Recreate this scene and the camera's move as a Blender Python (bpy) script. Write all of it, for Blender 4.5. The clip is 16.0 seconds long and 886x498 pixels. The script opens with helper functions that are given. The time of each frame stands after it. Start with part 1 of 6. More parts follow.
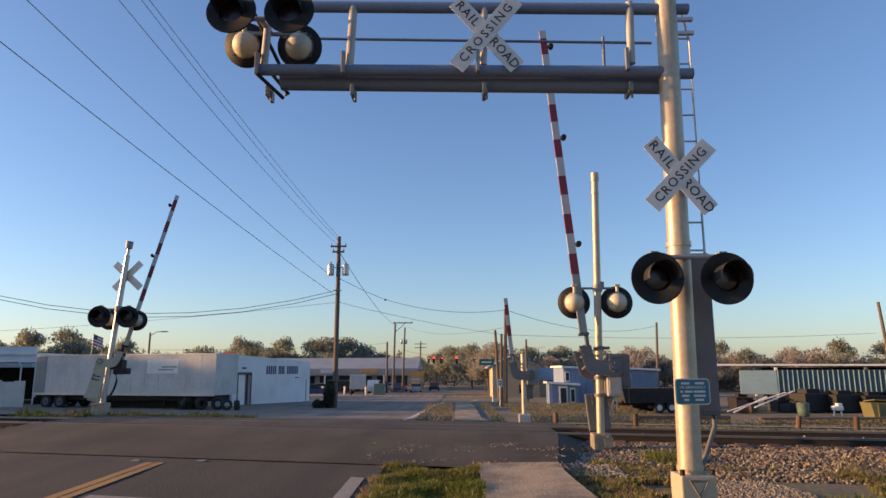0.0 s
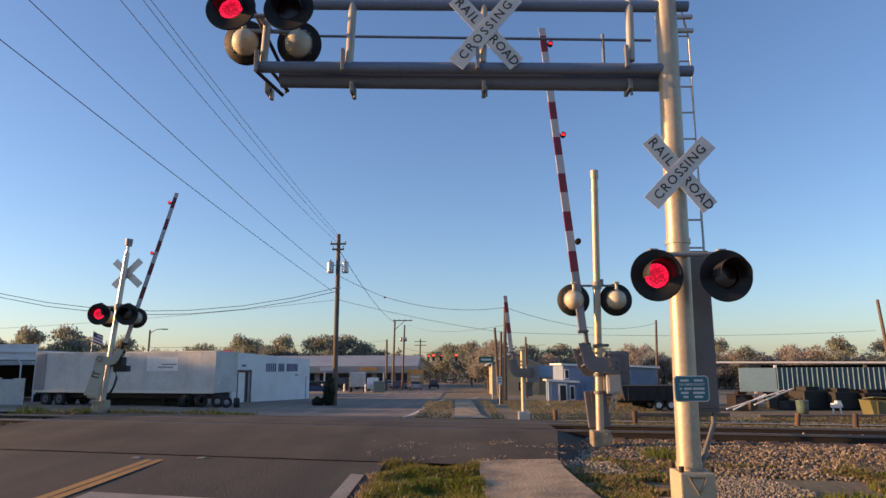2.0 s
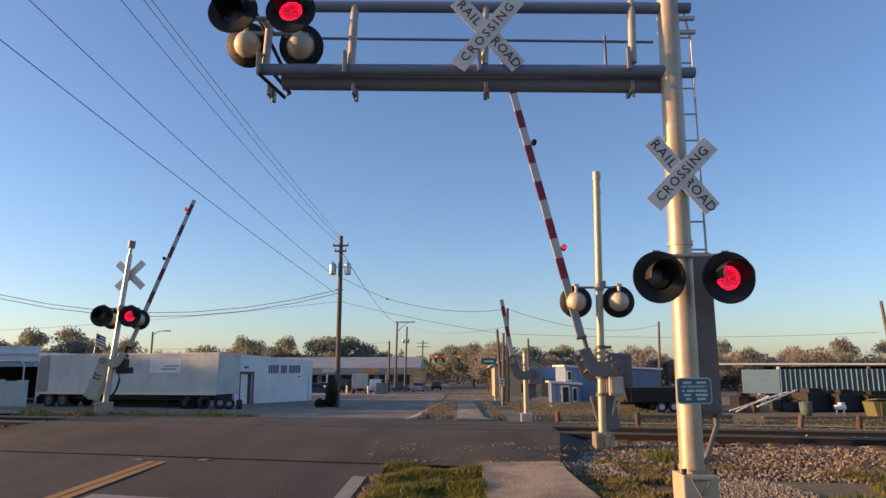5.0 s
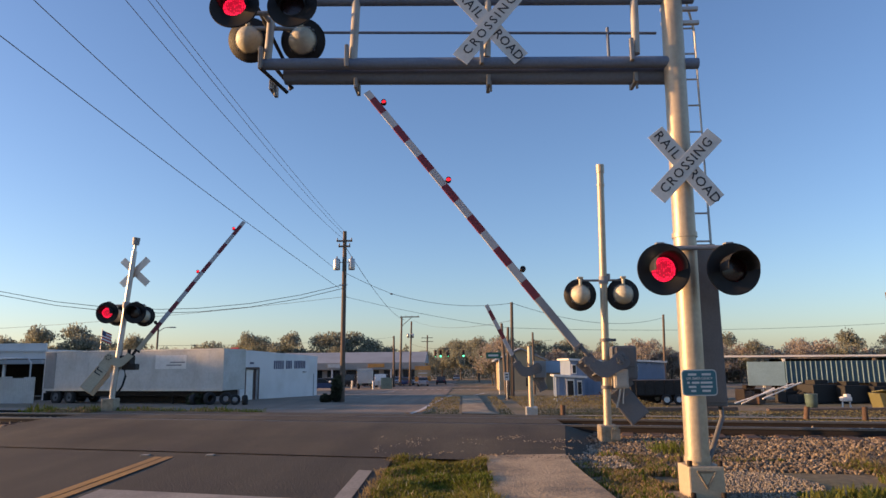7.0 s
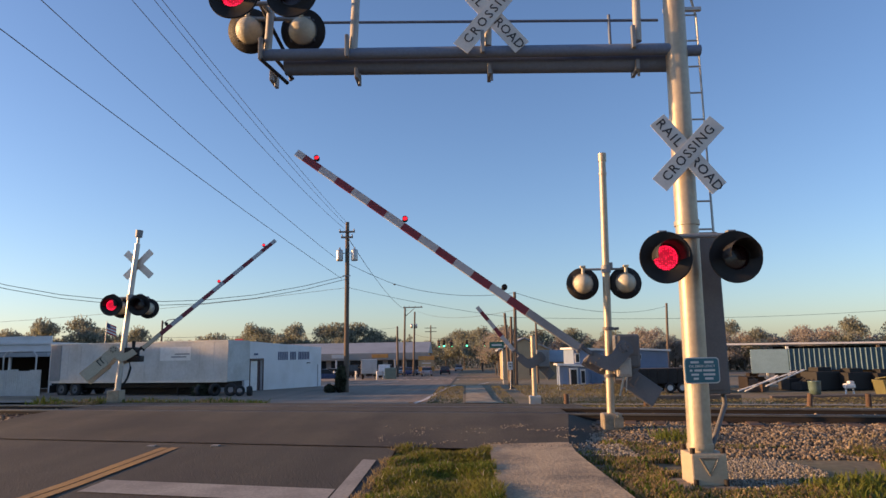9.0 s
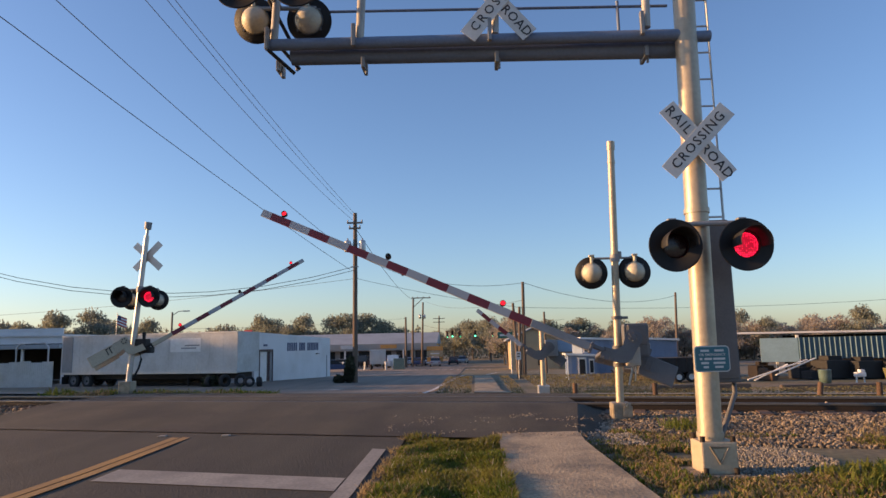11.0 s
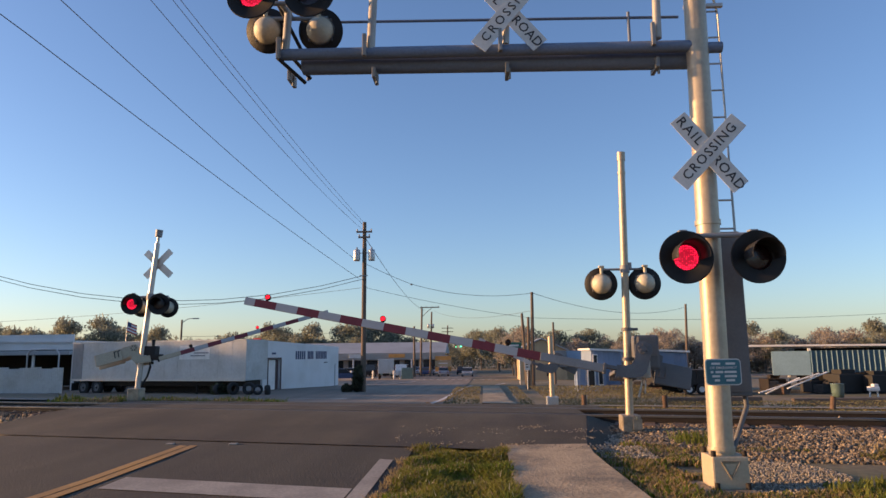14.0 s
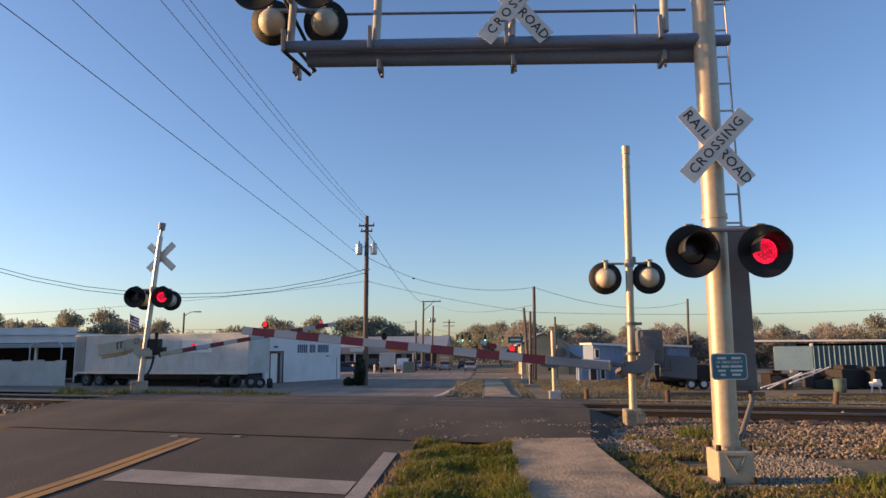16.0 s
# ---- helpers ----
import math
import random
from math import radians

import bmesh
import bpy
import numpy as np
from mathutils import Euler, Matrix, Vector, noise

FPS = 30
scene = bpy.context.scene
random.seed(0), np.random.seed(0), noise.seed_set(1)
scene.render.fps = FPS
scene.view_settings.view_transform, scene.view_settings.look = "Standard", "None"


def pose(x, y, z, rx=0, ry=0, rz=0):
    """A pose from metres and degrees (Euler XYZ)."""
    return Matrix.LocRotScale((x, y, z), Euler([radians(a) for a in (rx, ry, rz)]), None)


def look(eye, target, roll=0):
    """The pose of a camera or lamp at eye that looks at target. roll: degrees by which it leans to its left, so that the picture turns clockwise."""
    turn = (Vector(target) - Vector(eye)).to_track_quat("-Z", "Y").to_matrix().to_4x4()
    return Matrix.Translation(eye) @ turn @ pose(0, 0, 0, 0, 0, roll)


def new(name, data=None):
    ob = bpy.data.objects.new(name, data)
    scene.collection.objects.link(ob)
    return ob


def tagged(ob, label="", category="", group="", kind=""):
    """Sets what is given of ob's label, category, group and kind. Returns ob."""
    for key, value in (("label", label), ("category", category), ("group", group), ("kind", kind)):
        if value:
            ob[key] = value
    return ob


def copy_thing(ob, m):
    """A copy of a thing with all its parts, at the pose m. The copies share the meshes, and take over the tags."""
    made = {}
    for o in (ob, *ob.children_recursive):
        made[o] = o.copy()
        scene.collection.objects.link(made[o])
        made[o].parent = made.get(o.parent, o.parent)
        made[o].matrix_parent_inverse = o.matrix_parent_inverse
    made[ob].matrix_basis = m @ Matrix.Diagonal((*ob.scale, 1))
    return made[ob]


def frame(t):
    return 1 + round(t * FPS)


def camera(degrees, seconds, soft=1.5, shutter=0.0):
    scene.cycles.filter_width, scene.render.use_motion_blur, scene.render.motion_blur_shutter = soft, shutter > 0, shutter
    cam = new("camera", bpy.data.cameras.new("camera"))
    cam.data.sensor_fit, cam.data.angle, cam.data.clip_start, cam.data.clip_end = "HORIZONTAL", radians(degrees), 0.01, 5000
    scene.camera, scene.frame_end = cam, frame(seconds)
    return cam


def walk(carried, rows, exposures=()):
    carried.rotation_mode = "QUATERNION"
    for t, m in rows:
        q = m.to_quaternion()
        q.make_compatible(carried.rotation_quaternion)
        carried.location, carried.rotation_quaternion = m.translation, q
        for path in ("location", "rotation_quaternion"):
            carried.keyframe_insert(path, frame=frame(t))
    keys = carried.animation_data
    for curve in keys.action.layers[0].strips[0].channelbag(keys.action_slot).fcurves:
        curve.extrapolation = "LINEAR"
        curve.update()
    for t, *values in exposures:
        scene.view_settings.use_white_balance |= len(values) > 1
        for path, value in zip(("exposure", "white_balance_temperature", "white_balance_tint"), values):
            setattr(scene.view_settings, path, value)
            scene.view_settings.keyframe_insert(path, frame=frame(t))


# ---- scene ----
cam = camera(67.7, 16.0)
PATH = [
    (0, (-0.053, 0.325, 1.738), (-0.089, 2.292, 2.098), -0.2),
    (0.5, (-0.053, 0.332, 1.73), (-0.091, 2.299, 2.088), -0.2),
    (1, (-0.05, 0.338, 1.734), (-0.089, 2.306, 2.089), -0.2),
    (1.5, (-0.052, 0.329, 1.736), (-0.089, 2.298, 2.089), -0.2),
    (2, (-0.052, 0.319, 1.733), (-0.087, 2.287, 2.086), -0.2),
    (2.5, (-0.049, 0.321, 1.737), (-0.084, 2.289, 2.092), -0.2),
    (3, (-0.049, 0.321, 1.736), (-0.084, 2.288, 2.093), -0.2),
    (3.5, (-0.056, 0.315, 1.733), (-0.092, 2.282, 2.094), -0.2),
    (4, (-0.053, 0.317, 1.744), (-0.091, 2.284, 2.104), -0.2),
    (6.5, (-0.044, 0.324, 1.729), (-0.096, 2.293, 2.077), -0.4),
    (7, (-0.046, 0.329, 1.728), (-0.1, 2.299, 2.07), -0.6),
    (7.5, (-0.047, 0.33, 1.726), (-0.103, 2.301, 2.063), -0.7),
    (8, (-0.044, 0.338, 1.726), (-0.102, 2.31, 2.055), -0.8),
    (8.5, (-0.046, 0.33, 1.722), (-0.105, 2.304, 2.043), -1.0),
    (9, (-0.037, 0.327, 1.724), (-0.1, 2.302, 2.037), -1.0),
    (11.5, (-0.044, 0.35, 1.71), (-0.135, 2.328, 1.992), -1.3),
    (12, (-0.045, 0.35, 1.708), (-0.138, 2.328, 1.989), -1.3),
    (12.5, (-0.042, 0.354, 1.71), (-0.138, 2.331, 1.991), -1.2),
    (13, (-0.046, 0.357, 1.71), (-0.147, 2.333, 1.999), -1.1),
    (13.5, (-0.043, 0.364, 1.717), (-0.15, 2.338, 2.018), -0.9),
    (14, (-0.043, 0.365, 1.721), (-0.157, 2.336, 2.035), -0.7),
    (14.5, (-0.05, 0.371, 1.723), (-0.169, 2.341, 2.044), -0.5),
    (15, (-0.051, 0.38, 1.727), (-0.175, 2.35, 2.046), -0.4),
    (15.5, (-0.067, 0.386, 1.721), (-0.191, 2.358, 2.032), -0.4),
    (16, (-0.09, 0.385, 1.714), (-0.209, 2.359, 2.011), -0.5),
]
walk(cam, [(t, look(eye, target, roll)) for t, eye, target, roll in PATH], exposures=[(0, 0.46, 7150, 23), (16, 0.46, 7150, 23)])

# ---- light ----
SUN_AZ, SUN_EL = radians(269), radians(10)      # azimuth clockwise from +y
world = bpy.data.worlds.new("sky")
scene.world = world
world.use_nodes = True
wn = world.node_tree.nodes
sky = wn.new("ShaderNodeTexSky")
sky.sky_type = "NISHITA"
sky.sun_disc = False
sky.sun_elevation, sky.sun_rotation = SUN_EL, SUN_AZ
sky.air_density, sky.dust_density, sky.ozone_density = 1.0, 0.7, 4.0
world.node_tree.links.new(sky.outputs[0], wn["Background"].inputs[0])
wn["Background"].inputs[1].default_value = 0.185
sun_data = bpy.data.lights.new("sun", "SUN")
sun_data.energy, sun_data.angle, sun_data.color = 6.0, radians(0.6), (1.0, 0.62, 0.28)
sun = new("sun", sun_data)
sun_dir = Vector((math.sin(SUN_AZ) * math.cos(SUN_EL), math.cos(SUN_AZ) * math.cos(SUN_EL), math.sin(SUN_EL)))
sun.matrix_world = look(sun_dir * 50, (0, 0, 0))
scene.view_settings.exposure = 0.0

# ---- materials ----
def surface(name, base, rough=0.6, metal=0.0, var=0.2, scale=3.0, fine=60.0, bump=0.15, stain=None, stain_amount=0.35, spread=0.0, coat=0.0, island=False, streak=0.0):
    """A worn surface: base colour varied at two scales, with a stain colour and fine relief."""
    m = bpy.data.materials.new(name)
    m.use_nodes = True
    nt = m.node_tree
    n, l = nt.nodes, nt.links
    bsdf = n["Principled BSDF"]
    bsdf.inputs["Metallic"].default_value = metal
    bsdf.inputs["Coat Weight"].default_value = coat
    co = n.new("ShaderNodeTexCoord")
    big, small = n.new("ShaderNodeTexNoise"), n.new("ShaderNodeTexNoise")
    for node, s in ((big, scale), (small, fine)):
        node.inputs["Scale"].default_value = s
        node.inputs["Detail"].default_value = 5
        l.new(co.outputs["Object"], node.inputs["Vector"])
    stain = stain or tuple(c * 0.5 for c in base)
    ramp = n.new("ShaderNodeMapRange")
    ramp.inputs["From Min"].default_value, ramp.inputs["From Max"].default_value = 0.42, 0.72
    ramp.inputs["To Max"].default_value = stain_amount
    l.new(big.outputs["Fac"], ramp.inputs["Value"])
    mix = n.new("ShaderNodeMix")
    mix.data_type = "RGBA"
    mix.inputs["A"].default_value, mix.inputs["B"].default_value = (*base, 1), (*stain, 1)
    l.new(ramp.outputs["Result"], mix.inputs["Factor"])
    val = n.new("ShaderNodeMapRange")
    val.inputs["From Min"].default_value, val.inputs["From Max"].default_value = 0.25, 0.75
    val.inputs["To Min"].default_value, val.inputs["To Max"].default_value = 1 - var, 1 + var
    l.new(small.outputs["Fac"], val.inputs["Value"])
    hsv = n.new("ShaderNodeHueSaturation")
    l.new(mix.outputs["Result"], hsv.inputs["Color"])
    last = val.outputs["Result"]
    if spread:
        info = n.new("ShaderNodeNewGeometry" if island else "ShaderNodeObjectInfo")
        r = n.new("ShaderNodeMapRange")
        r.inputs["To Min"].default_value, r.inputs["To Max"].default_value = 1 - spread, 1 + spread
        l.new(info.outputs["Random Per Island" if island else "Random"], r.inputs["Value"])
        mul = n.new("ShaderNodeMath")
        mul.operation = "MULTIPLY"
        l.new(last, mul.inputs[0])
        l.new(r.outputs["Result"], mul.inputs[1])
        last = mul.outputs[0]
    if streak:                               # lighter and darker bands along the wheel tracks
        mp, band, br, mul = n.new("ShaderNodeMapping"), n.new("ShaderNodeTexNoise"), n.new("ShaderNodeMapRange"), n.new("ShaderNodeMath")
        mp.inputs["Scale"].default_value = (1.3, 0.09, 1)
        band.inputs["Scale"].default_value, band.inputs["Detail"].default_value = 1.0, 6
        br.inputs["From Min"].default_value, br.inputs["From Max"].default_value = 0.3, 0.7
        br.inputs["To Min"].default_value, br.inputs["To Max"].default_value = 1 - streak, 1 + streak
        mul.operation = "MULTIPLY"
        l.new(co.outputs["Object"], mp.inputs["Vector"])
        l.new(mp.outputs["Vector"], band.inputs["Vector"])
        l.new(band.outputs["Fac"], br.inputs["Value"])
        l.new(last, mul.inputs[0])
        l.new(br.outputs["Result"], mul.inputs[1])
        last = mul.outputs[0]
    l.new(last, hsv.inputs["Value"])
    l.new(hsv.outputs["Color"], bsdf.inputs["Base Color"])
    rr = n.new("ShaderNodeMapRange")
    rr.inputs["To Min"].default_value, rr.inputs["To Max"].default_value = max(rough - 0.12, 0.03), min(rough + 0.12, 1)
    l.new(small.outputs["Fac"], rr.inputs["Value"])
    l.new(rr.outputs["Result"], bsdf.inputs["Roughness"])
    if bump:
        b = n.new("ShaderNodeBump")
        b.inputs["Strength"].default_value, b.inputs["Distance"].default_value = bump, 0.02
        l.new(small.outputs["Fac"], b.inputs["Height"])
        l.new(b.outputs["Normal"], bsdf.inputs["Normal"])
    return m


def glowing(name, colour, strength, dots=0.0):
    """A lamp face that gives off light; dots: the spacing of its diodes."""
    m = bpy.data.materials.new(name)
    m.use_nodes = True
    n, l = m.node_tree.nodes, m.node_tree.links
    bsdf = n["Principled BSDF"]
    bsdf.inputs["Base Color"].default_value = (*[c * 0.3 for c in colour], 1)
    bsdf.inputs["Emission Color"].default_value = (*colour, 1)
    bsdf.inputs["Emission Strength"].default_value = strength
    if dots:
        co, v, r = n.new("ShaderNodeTexCoord"), n.new("ShaderNodeTexVoronoi"), n.new("ShaderNodeMapRange")
        v.inputs["Scale"].default_value, v.inputs["Randomness"].default_value = 1 / dots, 0.35
        r.inputs["From Min"].default_value, r.inputs["From Max"].default_value = 0.1, 0.5
        r.inputs["To Min"].default_value, r.inputs["To Max"].default_value = strength * 2.6, strength * 0.35
        l.new(co.outputs["Object"], v.inputs["Vector"])
        l.new(v.outputs["Distance"], r.inputs["Value"])
        l.new(r.outputs["Result"], bsdf.inputs["Emission Strength"])
    return m


M = {}
M["asphalt"] = surface("asphalt", (0.043, 0.038, 0.027), 0.9, var=0.55, scale=0.45, fine=38, bump=0.6, streak=0.3, stain=(0.027, 0.023, 0.021), stain_amount=1.0)
# far asphalt: distance haze is put into its much paler base colour
M["asphalt_far_haze"] = surface("asphalt_far_haze", (0.23, 0.18, 0.135), 0.9, streak=0.25, var=0.35, scale=0.25, fine=20, bump=0.2, stain=(0.14, 0.115, 0.09), stain_amount=0.6)
M["asphalt_new"] = surface("asphalt_new", (0.056, 0.047, 0.031), 0.92, var=0.6, scale=0.6, fine=34, bump=0.7, streak=0.35, stain=(0.022, 0.018, 0.016), stain_amount=1.0)
M["concrete"] = surface("concrete", (0.34, 0.31, 0.27), 0.85, var=0.18, scale=1.5, fine=40, bump=0.3, stain=(0.18, 0.16, 0.14), stain_amount=0.6)
M["path"] = surface("path", (0.4, 0.31, 0.2), 0.9, var=0.35, scale=1.7, fine=26, bump=0.6, stain=(0.13, 0.115, 0.09), stain_amount=1.0)
M["soil"] = surface("soil", (0.19, 0.15, 0.095), 0.95, var=0.4, scale=0.35, fine=9, bump=0.6, stain=(0.075, 0.085, 0.035), stain_amount=0.8)
M["gravel"] = surface("gravel", (0.2, 0.175, 0.15), 0.95, var=0.5, scale=1.2, fine=25, bump=0.8, stain=(0.1, 0.085, 0.07), stain_amount=0.7)
M["stone"] = surface("stone", (0.2, 0.155, 0.105), 0.8, var=0.2, scale=4, fine=30, bump=0.3, stain=(0.1, 0.075, 0.055), stain_amount=0.7, spread=0.8, island=True)
M["pale_stone"] = surface("pale_stone", (0.26, 0.23, 0.185), 0.85, var=0.2, scale=4, fine=30, bump=0.3, stain=(0.2, 0.17, 0.14), stain_amount=0.7, spread=0.5, island=True)
M["pole_metal"] = surface("pole_metal", (0.43, 0.365, 0.275), 0.45, 0.35, var=0.12, scale=1.4, fine=20, bump=0.05, stain=(0.3, 0.245, 0.18), stain_amount=0.6)
M["galvanised"] = surface("galvanised", (0.5, 0.5, 0.49), 0.42, 0.6, var=0.12, scale=3, fine=30, bump=0.04, stain=(0.3, 0.29, 0.27))
M["grey_paint"] = surface("grey_paint", (0.24, 0.25, 0.26), 0.55, 0.1, var=0.12, scale=3, fine=40, bump=0.05, stain=(0.14, 0.14, 0.14))
M["beige_paint"] = surface("beige_paint", (0.46, 0.38, 0.27), 0.55, 0.1, var=0.12, scale=3, fine=30, bump=0.05, stain=(0.3, 0.24, 0.17))
M["black_paint"] = surface("black_paint", (0.011, 0.011, 0.012), 0.7, var=0.2, scale=4, fine=40, bump=0.05)
M["white_paint"] = surface("white_paint", (0.74, 0.73, 0.7), 0.5, var=0.06, scale=4, fine=40, bump=0.03, stain=(0.5, 0.47, 0.42))
M["red_paint"] = surface("red_paint", (0.2, 0.024, 0.034), 0.5, var=0.12, scale=5, fine=40, bump=0.03)
M["sign_black"] = surface("sign_black", (0.03, 0.03, 0.035), 0.5, var=0.1, bump=0)
M["lens_red"] = surface("lens_red", (0.02, 0.004, 0.005), 0.3, var=0.1, bump=0, coat=0.3)
M["led_red"] = glowing("led_red", (1.0, 0.015, 0.06), 1.0, dots=0.024)
M["led_small"] = glowing("led_small", (1.0, 0.015, 0.03), 1.5)
M["lit_red"] = glowing("lit_red", (1.0, 0.04, 0.03), 5.0)
M["lit_green"] = glowing("lit_green", (0.05, 1.0, 0.5), 3.0)
M["rust_steel"] = surface("rust_steel", (0.026, 0.02, 0.017), 0.75, 0.3, var=0.3, scale=3, fine=40, bump=0.2)
M["bright_steel"] = surface("bright_steel", (0.16, 0.15, 0.14), 0.42, 0.7, var=0.1, scale=2, fine=30, bump=0.03)
M["tie_wood"] = surface("tie_wood", (0.1, 0.06, 0.04), 0.9, var=0.4, scale=3, fine=30, bump=0.5, spread=0.3)
M["wood_pole"] = surface("wood_pole", (0.14, 0.105, 0.08), 0.9, var=0.3, scale=1.5, fine=25, bump=0.4)
M["yellow_line"] = surface("yellow_line", (0.36, 0.2, 0.055), 0.8, var=0.25, scale=1.2, fine=30, bump=0.2, stain=(0.2, 0.12, 0.05), stain_amount=0.6)
M["white_line"] = surface("white_line", (0.29, 0.27, 0.235), 0.8, var=0.25, scale=1.5, fine=30, bump=0.2, stain=(0.13, 0.12, 0.11), stain_amount=0.6)
M["far_paint"] = surface("far_paint", (0.62, 0.6, 0.56), 0.8, var=0.2, scale=1.5, fine=20, bump=0.1, stain=(0.35, 0.33, 0.3), stain_amount=0.4)
M["teal"] = surface("teal", (0.03, 0.15, 0.19), 0.4, var=0.08, bump=0)
M["rubber"] = surface("rubber", (0.02, 0.02, 0.021), 0.8, var=0.2, bump=0.1)
M["arm_white"] = surface("arm_white", (0.4, 0.4, 0.41), 0.5, var=0.06, scale=4, fine=40, bump=0.03, stain=(0.42, 0.41, 0.4))
M["bracket_grey"] = surface("bracket_grey", (0.14, 0.14, 0.145), 0.6, 0.15, var=0.12, scale=3, fine=40, bump=0.05)
# bare aluminium; the blue of its sky-lit shaded side is in the base colour
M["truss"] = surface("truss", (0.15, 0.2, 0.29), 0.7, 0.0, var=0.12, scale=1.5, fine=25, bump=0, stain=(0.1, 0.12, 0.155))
M["cable"] = surface("cable", (0.06, 0.06, 0.064), 0.6, var=0.1, bump=0)

# ---- geometry helpers ----
def part(name, bm, material, parent=None, label=""):
    me = bpy.data.meshes.new(name)
    bm.normal_update()
    bm.to_mesh(me)
    bm.free()
    for mt in (material if isinstance(material, (list, tuple)) else [material]):
        me.materials.append(mt)
    ob = new(name, me)
    ob.parent = parent
    return tagged(ob, label)


def thing(name, label, category, at=(0, 0, 0), rz=0.0, group="", kind=""):
    ob = new(name)
    ob.empty_display_size = 0.2
    ob.matrix_basis = pose(*at, 0, 0, rz)
    return tagged(ob, label, category, group, kind)


def fresh():
    return bmesh.new()


def box(bm, c, s, bevel=0.0, turn=None, mi=0):
    """A box with centre c and size s, its edges bevelled."""
    m = Matrix.Translation(c) @ (turn or Matrix()) @ Matrix.Diagonal((*s, 1))
    r = bmesh.ops.create_cube(bm, size=1, matrix=m)
    faces = {f for v in r["verts"] for f in v.link_faces}
    if bevel:
        edges = {e for v in r["verts"] for e in v.link_edges}
        out = bmesh.ops.bevel(bm, geom=list(edges), offset=bevel, segments=2, affect="EDGES", profile=0.6)
        faces = set(out["faces"]) | {f for f in faces if f.is_valid}
    for f in faces:
        f.material_index = mi
    return bm


def tube(bm, a, b, r0, r1=None, seg=14, mi=0, caps=True):
    """A tapered cylinder from a to b."""
    a, b = Vector(a), Vector(b)
    r1 = r0 if r1 is None else r1
    q = (b - a).to_track_quat("Z", "Y")
    rings = []
    for p, r in ((a, r0), (b, r1)):
        rings.append([bm.verts.new(p + q @ Vector((r * math.cos(2 * math.pi * i / seg), r * math.sin(2 * math.pi * i / seg), 0))) for i in range(seg)])
    for i in range(seg):
        j = (i + 1) % seg
        f = bm.faces.new((rings[0][i], rings[0][j], rings[1][j], rings[1][i]))
        f.smooth, f.material_index = True, mi
    if caps:                                 # the caps keep their own corners, so the sides stay evenly shaded
        bm.faces.new([bm.verts.new(v.co) for v in rings[0][::-1]]).material_index = mi
        bm.faces.new([bm.verts.new(v.co) for v in rings[1]]).material_index = mi
    return bm


def path_tube(bm, points, r, seg=8, mi=0):
    """One bent tube through the points."""
    pts, rings = [Vector(p) for p in points], []
    for i, p in enumerate(pts):
        q = (pts[min(i + 1, len(pts) - 1)] - pts[max(i - 1, 0)]).to_track_quat("Z", "Y")
        rings.append([bm.verts.new(p + q @ Vector((r * math.cos(2 * math.pi * k / seg), r * math.sin(2 * math.pi * k / seg), 0))) for k in range(seg)])
    for a, b in zip(rings[:-1], rings[1:]):
        for k in range(seg):
            f = bm.faces.new((a[k], a[(k + 1) % seg], b[(k + 1) % seg], b[k]))
            f.smooth, f.material_index = True, mi
    for ring in (rings[0][::-1], rings[-1]):
        bm.faces.new([bm.verts.new(v.co) for v in ring])
    return bm


def lathe(bm, profile, seg=24, m=None, arc=(0, 360), mi=0, smooth=True):
    """Turns a profile of (radius, height) round z; m places it."""
    m = m or Matrix()
    full = arc[1] - arc[0] >= 360
    n = seg if full else seg + 1
    rings = []
    for r, h in profile:
        rings.append([bm.verts.new(m @ Vector((r * math.cos(radians(arc[0] + (arc[1] - arc[0]) * i / seg)), r * math.sin(radians(arc[0] + (arc[1] - arc[0]) * i / seg)), h))) for i in range(n)])
    for k in range(len(profile) - 1):
        for i in range(seg):
            j = (i + 1) % n
            f = bm.faces.new((rings[k][i], rings[k][j], rings[k + 1][j], rings[k + 1][i]))
            f.smooth, f.material_index = smooth, mi
    return bm


def plate(bm, outline, thick, m=None, mi=0):
    """A flat plate: outline of (x, z) points, thickness along y, centred."""
    m = m or Matrix()
    front = [bm.verts.new(m @ Vector((x, -thick / 2, z))) for x, z in outline]
    back = [bm.verts.new(m @ Vector((x, thick / 2, z))) for x, z in outline]
    faces = [bm.faces.new(front), bm.faces.new(back[::-1])]
    for i in range(len(outline)):
        j = (i + 1) % len(outline)
        faces.append(bm.faces.new((front[j], front[i], back[i], back[j])))
    for f in faces:
        f.material_index = mi
    bmesh.ops.recalc_face_normals(bm, faces=faces)
    return bm


def mesh_of(name, verts, faces, material, parent=None, smooth=False):
    me = bpy.data.meshes.new(name)
    me.from_pydata([tuple(v) for v in verts], [], [tuple(f) for f in faces])
    me.materials.append(material)
    if smooth:
        me.shade_smooth()
    ob = new(name, me)
    ob.parent = parent
    return ob


def lettering(text, size, material, parent, m, spacing=1.0, name="lettering"):
    """Letters in the built-in font as a thin mesh, centred, readable from -y."""
    cu = bpy.data.curves.new(name, "FONT")
    cu.body, cu.size, cu.extrude, cu.resolution_u = text, size, 0.002, 2
    cu.align_x, cu.align_y, cu.space_character, cu.offset = "CENTER", "CENTER", spacing, size * 0.006
    src = new(name, cu)
    dep = bpy.context.evaluated_depsgraph_get()
    me = bpy.data.meshes.new_from_object(src.evaluated_get(dep))
    bpy.data.objects.remove(src)
    me.materials.clear()
    me.materials.append(material)
    me.transform(m @ pose(0, 0, 0, 90, 0, 0))
    ob = new(name, me)
    ob.parent = parent
    return ob


